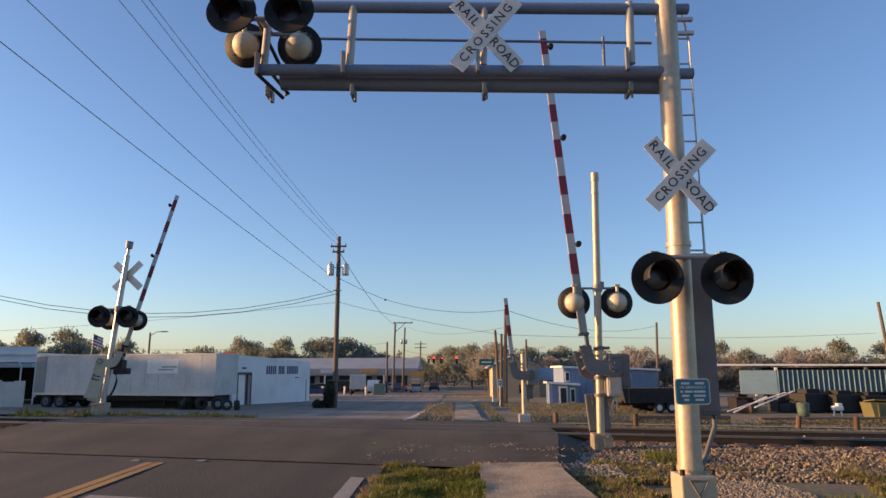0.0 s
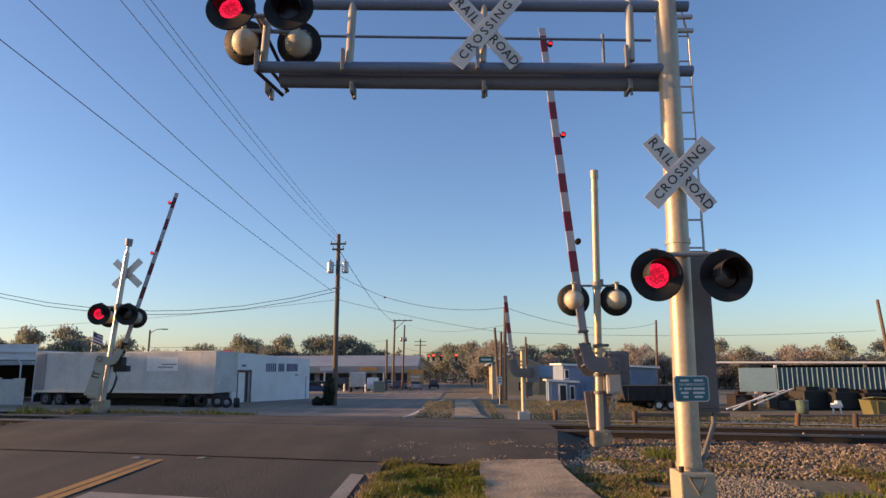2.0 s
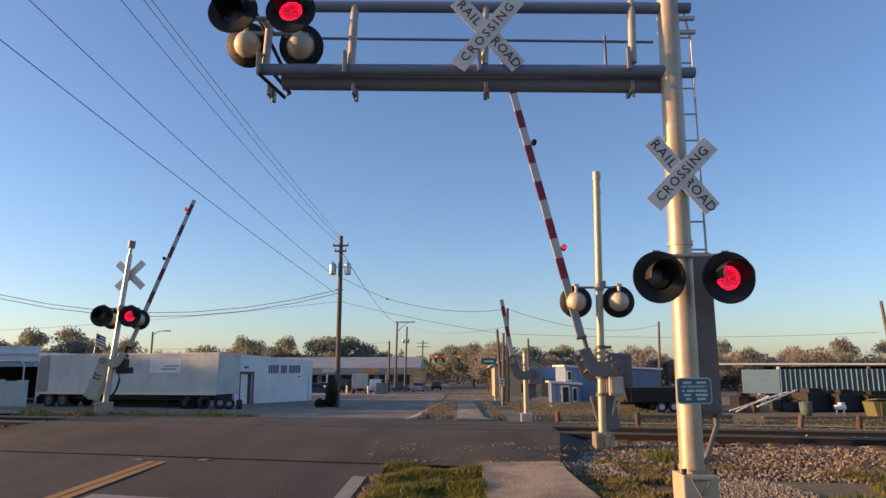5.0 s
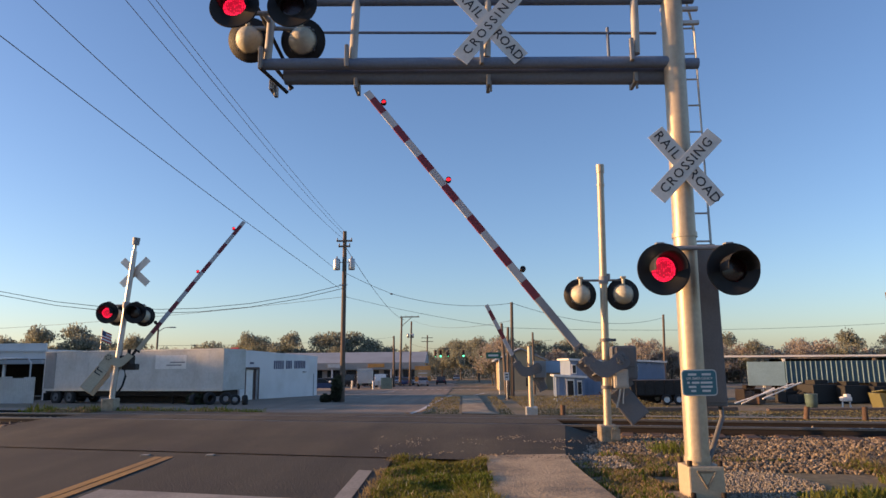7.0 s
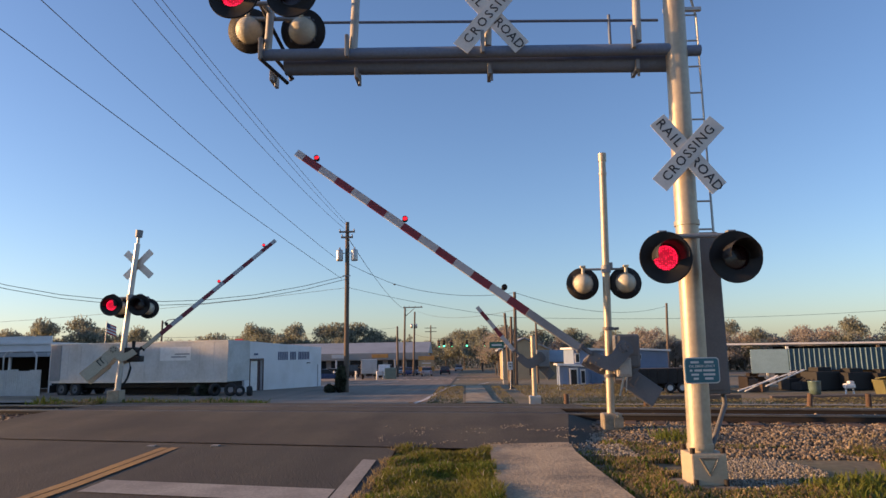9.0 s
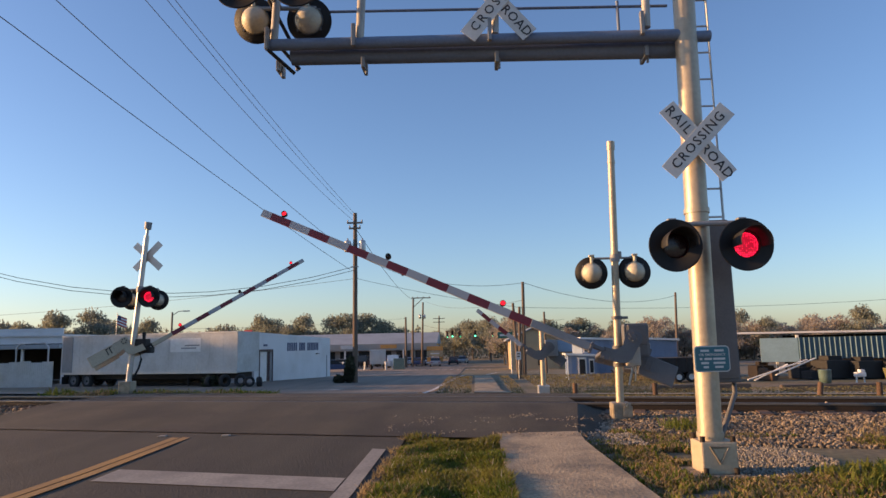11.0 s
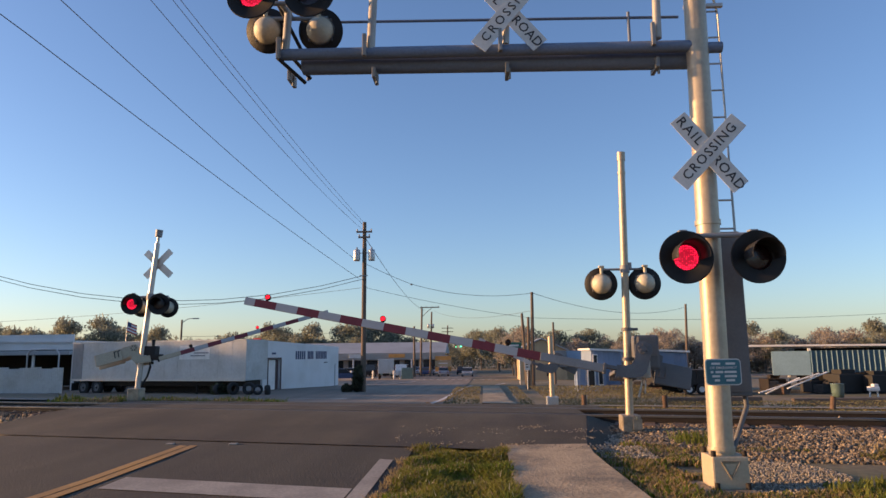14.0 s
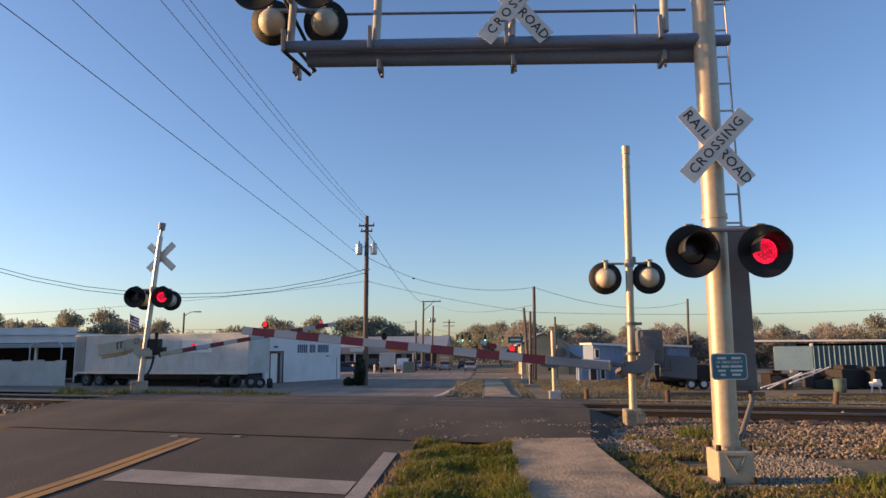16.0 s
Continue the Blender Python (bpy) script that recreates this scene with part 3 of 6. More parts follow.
TAIL = ((-0.2, -0.1), (0.1, -0.02), (0.12, -0.3), (0.04, -0.5), (-0.22, -0.5), (-0.26, -0.3))


def gate_arm(parent, length, side, lamps, stripes, first, offset, metal, lower, width=0.155, near=-0.2, far=0.45, weight=(0.44, 0.8), both=False, drop=0.1):
    """A striped arm standing along +z beside its hub, on two hooked plates with a counterweight; side: -1 when it falls to -x."""
    arm = new("gate_arm")
    arm.empty_display_size = 0.1
    arm.parent = parent
    tagged(arm, "red and white striped gate arm with red lamps")
    mid = side * offset
    z1, step, k = length, (length - first - 0.2) / stripes, 0
    while z1 > first + 0.01:
        z0 = z1 - (0.2 if k == 0 else step)
        w0, w1 = (width * (0.9 + 0.1 * (length - z) / length) for z in (z0, z1))
        bm = fresh()
        plate(bm, [(mid - w0 / 2, z0), (mid + w0 / 2, z0), (mid + w1 / 2, z1), (mid - w1 / 2, z1)], 0.05)
        part("stripe", bm, M["red_paint"] if k % 2 else M["arm_white"], arm)
        z1, k = z0, k + 1
    bm = fresh()                                                     # plain lower end of the arm
    box(bm, (mid, 0, (first + 0.66) / 2), (width * 0.98, 0.06, first - 0.66), 0.01)
    part("arm_foot", bm, lower, arm)
    bm = fresh()                                                     # shear bracket between arm and plates
    box(bm, (mid, 0, 0.64), (width * 1.25, 0.09, 0.05), 0.01)
    box(bm, (mid - side * 0.05, 0.03, 0.53), (0.07, 0.08, 0.24), 0.01)
    box(bm, (mid, (near + far) / 2, 0.42), (0.07, far - near, 0.05), 0.01)
    for x in (-0.05, 0.05):
        tube(bm, (mid + x, -0.06, 0.66), (mid + x, 0.06, 0.66), 0.018, 0.018, 6)
    part("adaptor", bm, M["rust_steel"] if metal == M["beige_paint"] else metal, arm)
    for y in (near, far):                                            # the hooked plates
        bm = fresh()
        plate(bm, [(-side * u, v) for u, v in J_PLATE], 0.016, pose(0, y, 0))
        if y == far or both:
            plate(bm, [(-side * u, v) for u, v in TAIL], 0.014, pose(0, y + 0.016, 0))
        bracket = part("bracket", bm, metal, arm)
        bm = fresh()
        tube(bm, (0, y - 0.02, 0), (0, y + 0.02, 0), 0.1, 0.1, 18)
        tube(bm, (0, y - 0.035, 0), (0, y + 0.03, 0), 0.05, 0.05, 14)
        part("hub", bm, metal, bracket)
        for n in range(6):
            a = n * math.pi / 3 + 0.3
            bm = fresh()
            tube(bm, (0.075 * math.cos(a), y - 0.04, 0.075 * math.sin(a)), (0.075 * math.cos(a), y, 0.075 * math.sin(a)), 0.02, 0.02, 6)
            part("bolt", bm, M["black_paint"] if both else metal, bracket)
        for u, v in ((-0.42, 0.37), (-0.55, 0.37), (-0.42, 0.26), (-0.53, 0.26)):
            bm = fresh()
            tube(bm, (-side * u, y - 0.025, v), (-side * u, y, v), 0.018, 0.018, 6)
            part("bolt", bm, metal, bracket)
    for z in (0.3, 0.08):
        bm = fresh()
        tube(bm, (side * 0.47, near, z), (side * 0.47, far, z), 0.022, 0.022, 8)
        part("spacer", bm, metal, arm)
    for y in ((near - 0.03, far + 0.03) if both else (far + 0.035,)):
        bm = fresh()
        box(bm, (side * drop, y, -0.38 - weight[1] / 2), (weight[0], 0.05, weight[1]), 0.024)
        cw = part("counterweight", bm, metal, arm)
        for z in (-0.47, -0.58):                                     # fixing slots
            bm = fresh()
            box(bm, (side * (drop - 0.03), y - 0.032, z), (weight[0] * 0.55, 0.014, 0.03), 0.004)
            box(bm, (side * (drop - 0.03) - weight[0] * 0.25, y - 0.032, z + 0.03), (0.03, 0.014, 0.09), 0.004)
            part("slot_bolt", bm, M["black_paint"] if both else metal, cw)
    for z, flash in lamps:
        bm = fresh()
        m = pose(mid - side * (width / 2 + 0.065), 0, z, 90, 0, 0)
        lathe(bm, [(0.052, -0.05), (0.056, -0.02), (0.056, 0.02), (0.052, 0.05), (0.046, 0.05), (0.046, -0.05)], 16, m)
        box(bm, (mid - side * (width / 2 + 0.01), 0, z), (0.03, 0.04, 0.05), 0.004)
        part("arm_lamp", bm, M["black_paint"], arm)
        bm = fresh()
        lathe(bm, [(0.001, 0.042), (0.03, 0.038), (0.045, 0.01)], 14, mi=0)
        lathe(bm, [(0.045, 0.01), (0.045, -0.01), (0.03, -0.038), (0.001, -0.042)], 14, mi=1)
        lens = part("lens", bm, [M["led_small"], M["lens_red"]], arm, "small red lens")
        LENSES.append((lens, m, flash))
    return arm


def base_box(parent, c, s, material):
    bm = fresh()
    box(bm, c, s, 0.025)
    for dx in (-0.4, 0.4):
        for dz in (-0.3, 0.3):
            tube(bm, (c[0] + dx * s[0], c[1] - s[1] / 2 - 0.03, c[2] + dz * s[2]), (c[0] + dx * s[0], c[1] - s[1] / 2, c[2] + dz * s[2]), 0.03, 0.03, 6)
    return part("base_casting", bm, material, parent)


# gate on the near side of the track
gate_a = thing("crossing_gate", "aluminium gate mast with two lamps and a striped arm", "crossing gate", (2.56, 12.82, 0.15), group="crossing gates")
def cax(z):                                  # the mast's middle
    return 0.02 + 0.0214 * (z - 0.36)


bm = fresh()
box(bm, (0.02, 0, 0.27), (0.34, 0.3, 0.36), 0.03)
box(bm, (-0.1, -0.16, 0.27), (0.07, 0.03, 0.32), 0.01)
box(bm, (0.12, -0.16, 0.29), (0.17, 0.03, 0.2), 0.012)
part("base_casting", bm, M["weathered_cast"], gate_a, "weathered cast aluminium mast base")
for x, z in ((0.1, 0.41), (0.1, 0.1), (-0.12, 0.1)):
    bm = fresh()
    tube(bm, (x, -0.2, z), (x, -0.14, z), 0.034, 0.034, 8)
    part("bolt", bm, M["chrome_bolt"], gate_a, "shiny steel bolt head")
bm = fresh()
box(bm, (0.0, 0, 0.06), (0.42, 0.4, 0.06), 0.01)
part("base_flange", bm, M["weathered_cast"], gate_a)
bm = fresh()
box(bm, (0, 0, -0.05), (0.5, 0.5, 0.1), 0.02)
part("footing", bm, M["path"], gate_a)
bm = fresh()
tube(bm, (0.02, 0, 0.36), (0.125, 0, 5.28), 0.072, 0.066, 20)
tube(bm, (0.125, 0, 5.2), (0.127, 0, 5.36), 0.078, 0.078, 20)
tube(bm, (0.118, 0, 4.93), (0.119, 0, 4.98), 0.075, 0.075, 20)
part("mast", bm, M["pole_metal"], gate_a, "round aluminium mast")
bm = fresh()
tube(bm, (-0.36, 0.02, 3.1), (0.42, 0.02, 3.1), 0.022, 0.022, 8)
tube(bm, (0.08, 0, 3.03), (0.08, 0, 3.17), 0.09, 0.09, 14)
tube(bm, (0.16, 0.0, 3.1), (0.16, 0, 3.22), 0.05, 0.05, 10)
part("lamp_arm", bm, M["grey_paint"], gate_a)
lamp_unit(gate_a, (-0.37, 0.02, 2.83), 180)
lamp_unit(gate_a, (0.43, 0.02, 2.83), 180)
bm = fresh()
box(bm, (0.4, 0.14, 1.56), (0.42, 0.44, 0.62), 0.05)
box(bm, (0.4, -0.075, 1.66), (0.34, 0.03, 0.36), 0.012)
part("gate_mechanism", bm, M["bracket_grey"], gate_a, "dark grey gate motor housing")
bm = fresh()
box(bm, (0.28, -0.02, 1.27), (0.26, 0.3, 0.34), 0.02)
box(bm, (0.28, -0.18, 1.27), (0.2, 0.02, 0.26), 0.008)
part("junction_box", bm, M["white_cast"], gate_a, "pale metal junction box under the motor")
for z in (1.12, 1.44, 1.98):
    bm = fresh()
    tube(bm, (cax(z), 0, z - 0.03), (cax(z), 0, z + 0.03), 0.1, 0.1, 18)
    box(bm, (cax(z) + 0.13, 0.02, z), (0.14, 0.1, 0.05), 0.01)
    part("mast_clamp", bm, M["bracket_grey"], gate_a)
bm = fresh()
path_tube(bm, [(0.3, 0.02, 1.1), (0.27, 0.03, 0.95), (0.22, 0.05, 0.75)], 0.02)
path_tube(bm, [(0.36, 0.02, 1.1), (0.34, 0.02, 0.95), (0.33, 0.02, 0.82)], 0.012)
part("conduit", bm, M["galvanised"], gate_a)
HUB_A = (0.286, -0.22, 1.627)
arm_a = gate_arm(gate_a, 7.39, -1, [(6.98, "T"), (4.75, "L"), (2.41, "R")], 13, 1.8, 0.489, M["bracket_grey"], M["grey_paint"], near=0.02, far=0.55, drop=0.28, weight=(0.42, 0.68))

# gate on the far side, leaning
gate_b = thing("crossing_gate", "leaning gate mast with four lamps, beige bracket and striped arm", "crossing gate", (-11.38, 21.78, 0.33), group="crossing gates")
base_box(gate_b, (0.0, 0, 0.2), (0.4, 0.4, 0.42), M["weathered_cast"])


def bx(z):
    return 0.084 * z


bm = fresh()
tube(bm, (bx(0.35), 0, 0.35), (bx(5.2), 0, 5.2), 0.09, 0.08, 18)
tube(bm, (bx(5.2), 0, 5.2), (bx(5.45), 0, 5.45), 0.05, 0.05, 12)
part("mast", bm, M["galvanised"], gate_b, "round aluminium mast")
bm = fresh()
tube(bm, (bx(5.42), 0, 5.42), (bx(5.66), 0, 5.66), 0.11, 0.12, 16)
part("bell", bm, M["grey_paint"], gate_b, "grey crossing bell")
crossbuck(gate_b, (bx(4.55) + 0.06, 0.12, 4.52), (42, -46), words=False)
bm = fresh()
tube(bm, (-0.15, 0, 3.4), (0.9, 0, 3.4), 0.035, 0.035, 10)
tube(bm, (bx(3.4), 0, 3.3), (bx(3.5), 0, 3.5), 0.12, 0.12, 12)
part("lamp_arm", bm, M["grey_paint"], gate_b)
lamp_unit(gate_b, (-0.12, -0.4, 3.13), 8, "L", 0, 1.14)
lamp_unit(gate_b, (0.79, -0.4, 3.12), 8, "R", 0, 1.14)
lamp_unit(gate_b, (-0.13, 0.3, 3.08), 188, None, 0, 1.1)
lamp_unit(gate_b, (0.78, 0.3, 3.05), 188, None, 0, 1.1)
bm = fresh()
box(bm, (0.36, 0.12, 1.62), (0.42, 0.34, 0.3), 0.03)
box(bm, (0.52, 0.1, 1.4), (0.46, 0.3, 0.2), 0.04)
for x in (0.16, 0.44):
    tube(bm, (x, 0.1, 1.75), (x, 0.1, 1.98), 0.05, 0.06, 10)
part("gate_mechanism", bm, M["black_paint"], gate_b, "dark gate motor housing")
bm = fresh()
path_tube(bm, [(0.34, 0.05, 1.35), (0.4, 0.05, 1.1), (0.32, 0.05, 0.8), (0.15, 0.05, 0.5)], 0.035)
part("conduit", bm, M["black_paint"], gate_b)
HUB_B = (-0.053, -0.2, 1.685)
arm_b = gate_arm(gate_b, 6.354, 1, [(5.92, "T"), (3.9, "L"), (1.7, "R")], 11, 1.35, 0.561, M["beige_paint"], M["beige_paint"], width=0.14, near=-0.06, far=0.3, weight=(0.39, 0.8), both=True)

# short gate for the far pavement
gate_c = thing("crossing_gate", "short mast with a small pavement gate arm", "crossing gate", (2.0, 20.75, 0.13), group="crossing gates")
base_box(gate_c, (0, 0, 0.15), (0.34, 0.3, 0.3), M["galvanised"])
bm = fresh()
tube(bm, (0, 0, 0.25), (0.0, 0, 2.08), 0.075, 0.075, 16)
part("mast", bm, M["pole_metal"], gate_c)
bm = fresh()
box(bm, (0.3, 0.15, 1.4), (0.36, 0.36, 0.5), 0.03)
part("gate_mechanism", bm, M["grey_paint"], gate_c)
HUB_C = (0.2, -0.15, 1.45)
arm_c = gate_arm(gate_c, 2.37, -1, [], 4, 0.9, 0.5, M["bracket_grey"], M["arm_white"], width=0.13, near=0.0, far=0.4, weight=(0.3, 0.34))

# ---- plants and stones ----
def leaf_material(name, base, other):
    m = surface(name, base, 0.8, var=0.2, scale=0.6, fine=12, bump=0, stain=other, stain_amount=0.9, spread=0.3, island=True)
    n, l = m.node_tree.nodes, m.node_tree.links
    bsdf, out = n["Principled BSDF"], n["Material Output"]
    tr, mix = n.new("ShaderNodeBsdfTranslucent"), n.new("ShaderNodeMixShader")
    l.new(bsdf.inputs["Base Color"].links[0].from_socket, tr.inputs["Color"])
    mix.inputs[0].default_value = 0.5
    l.new(bsdf.outputs[0], mix.inputs[1])
    l.new(tr.outputs[0], mix.inputs[2])
    l.new(mix.outputs[0], out.inputs[0])
    return m


M["grass"] = leaf_material("grass", (0.115, 0.155, 0.02), (0.25, 0.22, 0.05))
M["dry_grass"] = leaf_material("dry_grass", (0.34, 0.25, 0.13), (0.2, 0.17, 0.08))
# pale colour for the sparse blades that imitate glints on the verge
M["glint_blade"] = leaf_material("glint_blade", (0.62, 0.58, 0.42), (0.5, 0.45, 0.28))
M["yard_turf"] = leaf_material("yard_turf", (0.19, 0.16, 0.085), (0.16, 0.15, 0.06))
# distant foliage: paler, greyer leaf colours take the place of haze
M["leaf_olive"] = leaf_material("leaf_olive", (0.27, 0.285, 0.22), (0.22, 0.23, 0.185))
M["leaf_green"] = leaf_material("leaf_green", (0.26, 0.27, 0.2), (0.21, 0.22, 0.17))
M["leaf_brown"] = leaf_material("leaf_brown", (0.38, 0.33, 0.27), (0.3, 0.27, 0.23))
M["leaf_dark"] = leaf_material("leaf_dark", (0.055, 0.065, 0.035), (0.04, 0.045, 0.03))
M["bark"] = surface("bark", (0.1, 0.08, 0.065), 0.95, var=0.3, scale=2, fine=20, bump=0.4)
RNG = np.random.default_rng(7)


def weeds(name, label, count, place, height, material, wide=0.02, clump=0.0, lift=0.0):
    """Many bent blades and small leaves, one object. place() gives x, y."""
    verts, faces = [], []
    for _ in range(count):
        x, y = place()
        z = max(land_z(x, y) - 0.03, lift)
        h = height * (0.35 + 0.65 * RNG.random()) * (1 + clump * noise.noise((x * 1.7, y * 1.7, 0)))
        a, lean = RNG.random() * 6.283, 0.25 + 0.6 * RNG.random()
        dx, dy = math.cos(a), math.sin(a)
        w = wide * (0.6 + 0.8 * RNG.random())
        k = len(verts)
        verts += [(x - dy * w, y + dx * w, z), (x + dy * w, y - dx * w, z),
                  (x + dx * h * lean * 0.4 - dy * w, y + dy * h * lean * 0.4 + dx * w, z + h * 0.65), (x + dx * h * lean * 0.4 + dy * w, y + dy * h * lean * 0.4 - dx * w, z + h * 0.65),
                  (x + dx * h * lean, y + dy * h * lean, z + h)]
        faces += [(k, k + 1, k + 3, k + 2), (k + 2, k + 3, k + 4)]
    return tagged(mesh_of(name, verts, faces, material), label, "grass", kind="stuff")


def within(x0, x1, y0, y1, keep=None):
    def place():
        while True:
            x, y = x0 + (x1 - x0) * RNG.random(), y0 + (y1 - y0) * RNG.random()
            if keep is None or keep(x, y):
                return x, y
    return place


verge = lambda x, y: reach(x, y) < 10.55 + 0.25 * noise.noise((x * 3, 0, 0)) and noise.noise((x * 2, y * 2, 3)) > -0.75
weeds("verge_weeds", "low green weeds on the verge beside the road", 38000, within(-1.12, 0.3, 3.5, 11.4, verge), 0.125, M["grass"], 0.0105, 1.0)
weeds("verge_weeds", "dry straw-coloured weeds on the verge", 11000, within(-1.25, 0.32, 2.5, 11.5, lambda x, y: verge(x, y) and (x < -0.75 + 0.25 * noise.noise((y * 2, 1, 0)) or y > 10.2 or RNG.random() < 0.3)), 0.13, M["dry_grass"], 0.006, 0.9)
# glints on the weeds, made as thin pale blades
weeds("verge_weeds", "tiny pale blades imitating glints among the weeds", 260, within(-1.1, 0.25, 4.5, 11.0, verge), 0.16, M["glint_blade"], 0.004, 0.8)
weeds("verge_weeds", "dry weeds creeping over the pavement edge", 1500, within(0.24, 0.42, 3.0, 10.6, lambda x, y: x < 0.33 + 0.12 * noise.noise((y * 3, 7, 0))), 0.09, M["dry_grass"], 0.008, 0.6, 0.2)
right_side = lambda x, y: reach(x, y) < 11.6 - 0.2 * max(0, x - 4) and y < 12.3 and x > 1.55 + 0.06 * max(0, 10 - y) and noise.noise((x * 1.3, y * 1.3, 8)) > -0.3 and not (2.3 < x < 3.1 and 8.0 < y < 8.8) and not (2.9 < x < 5.2 and 8.0 < y < 10.6)
weeds("trackside_weeds", "patchy green weeds beside the pavement", 11000, within(1.5, 8.0, 5.5, 12.4, right_side), 0.09, M["grass"], 0.014, 0.9)
weeds("trackside_weeds", "dry brown grass beside the pavement", 26000, within(1.5, 8.0, 5.5, 12.4, right_side), 0.09, M["dry_grass"], 0.009, 0.7)
weeds("trackside_weeds", "tall green tuft beside the gate mast", 380, within(3.0, 3.8, 11.2, 11.9), 0.22, M["grass"], 0.006, 0.7)
weeds("trackside_weeds", "leafy green weeds growing in the gravel", 900, within(3.7, 5.2, 7.2, 8.4), 0.15, M["grass"], 0.012, 0.9)
weeds("trackside_weeds", "weeds growing out of the ballast", 200, within(5.4, 6.8, 10.2, 11.4), 0.12, M["dry_grass"], 0.01, 0.9)
weeds("yard_grass", "thin yellowed grass strip beyond the rails", 20000, within(2.4, 30, 17.5, 24, lambda x, y: reach(x, y) > 17.3), 0.035, M["yard_turf"], 0.025, 0.6)
weeds("yard_grass", "green weeds round the far gate mast", 1700, within(-14.2, -6.6, 21.3, 23.0, lambda x, y: abs(x + 11.4) > 0.25 and noise.noise((x * 0.9, y, 5)) > -0.25), 0.22, M["grass"], 0.018, 0.9)
weeds("yard_grass", "dry weeds round the far gate mast", 2200, within(-13.8, -7.0, 21.2, 22.8, lambda x, y: abs(x + 11.4) > 0.25 and noise.noise((x * 0.9, y, 9)) > -0.2), 0.18, M["dry_grass"], 0.014, 0.9)
weeds("yard_grass", "rough grass beside the far pavement", 15000, within(-1.5, 8, 19.6, 36, lambda x, y: not -0.2 < x < 1.2 and not 1.7 < x < 2.3), 0.05, M["yard_turf"], 0.016, 0.7)

ICO = bmesh.new()
bmesh.ops.create_icosphere(ICO, subdivisions=1, radius=1)
ICO_V, ICO_F = np.array([v.co[:] for v in ICO.verts]), [[v.index for v in f.verts] for f in ICO.faces]
ICO.free()


def stones(name, label, count, place, size, material, height=land_z):
    verts, faces = [], []
    for _ in range(count):
        x, y = place()
        s = size * (0.5 + RNG.random())
        q = Euler(RNG.random(3) * 6.28).to_matrix()
        sh = ICO_V * (1 + 0.35 * (RNG.random((len(ICO_V), 1)) - 0.5)) * (s * np.array([1, 0.6 + 0.4 * RNG.random(), 0.5 + 0.3 * RNG.random()]))
        sh = sh @ np.array(q).T + np.array([x, y, height(x, y) - 0.03 + s * (0.2 + 0.5 * RNG.random())])
        k = len(verts)
        verts += sh.tolist()
        faces += [(a + k, b + k, c + k) for a, b, c in ICO_F]
    return tagged(mesh_of(name, verts, faces, material), label, "ballast", kind="stuff")


def bed(x0, x1, d0, d1):
    def place():
        x, d = x0 + (x1 - x0) * RNG.random(), d0 + (d1 - d0) * RNG.random()
        return slanted(x, d)
    return place


stones("ballast", "grey-brown crushed stone ballast along the track", 26000, bed(2.2, 10.5, 10.7, 14.2), 0.027, M["stone"], lambda x, y: land_z(x, y) + 0.02 * noise.noise((x, y, 0)))
stones("ballast", "crushed stone ballast between the rails", 2500, bed(2.2, 12, 14.3, 17), 0.042, M["stone"])
stones("ballast", "crushed stone ballast along the track", 1800, bed(-16, -10.5, 12.5, 17), 0.05, M["stone"])
stones("ballast", "loose pale gravel round the gate mast", 2600, bed(1.6, 3.6, 10.9, 12.6), 0.02, M["pale_stone"])
stones("ballast", "loose pale gravel beside the pole base", 6500, within(2.9, 4.9, 7.2, 10.8, lambda x, y: x < 4.3 + 0.8 * noise.noise((x, y * 0.8, 2))), 0.013, M["pale_stone"])
def drift():
    """Places on the apron where loose stones gather."""
    while True:
        x, y = bed(-1.6, 1.95, 10.6, 12.6)()
        if noise.noise((x * 1.6, y * 2.2, 4)) + 0.5 * noise.noise((x * 6, y * 6, 1)) > 0.22:
            return x, y


stones("ballast", "dry leaf litter and crumbs at the pavement corner", 1500, bed(1.15, 2.4, 10.3, 11.3), 0.016, M["pale_stone"], lambda x, y: land_z(x, y) + 0.05)
stones("ballast", "dirt and crumbs along the pavement joint", 500, bed(0.2, 1.6, 10.5, 10.75), 0.012, M["stone"], lambda x, y: road_z(x, y) + 0.045)
stones("ballast", "loose stones scattered on the asphalt apron", 420, drift, 0.01, M["pale_stone"], lambda x, y: road_z(x, y) + 0.04)


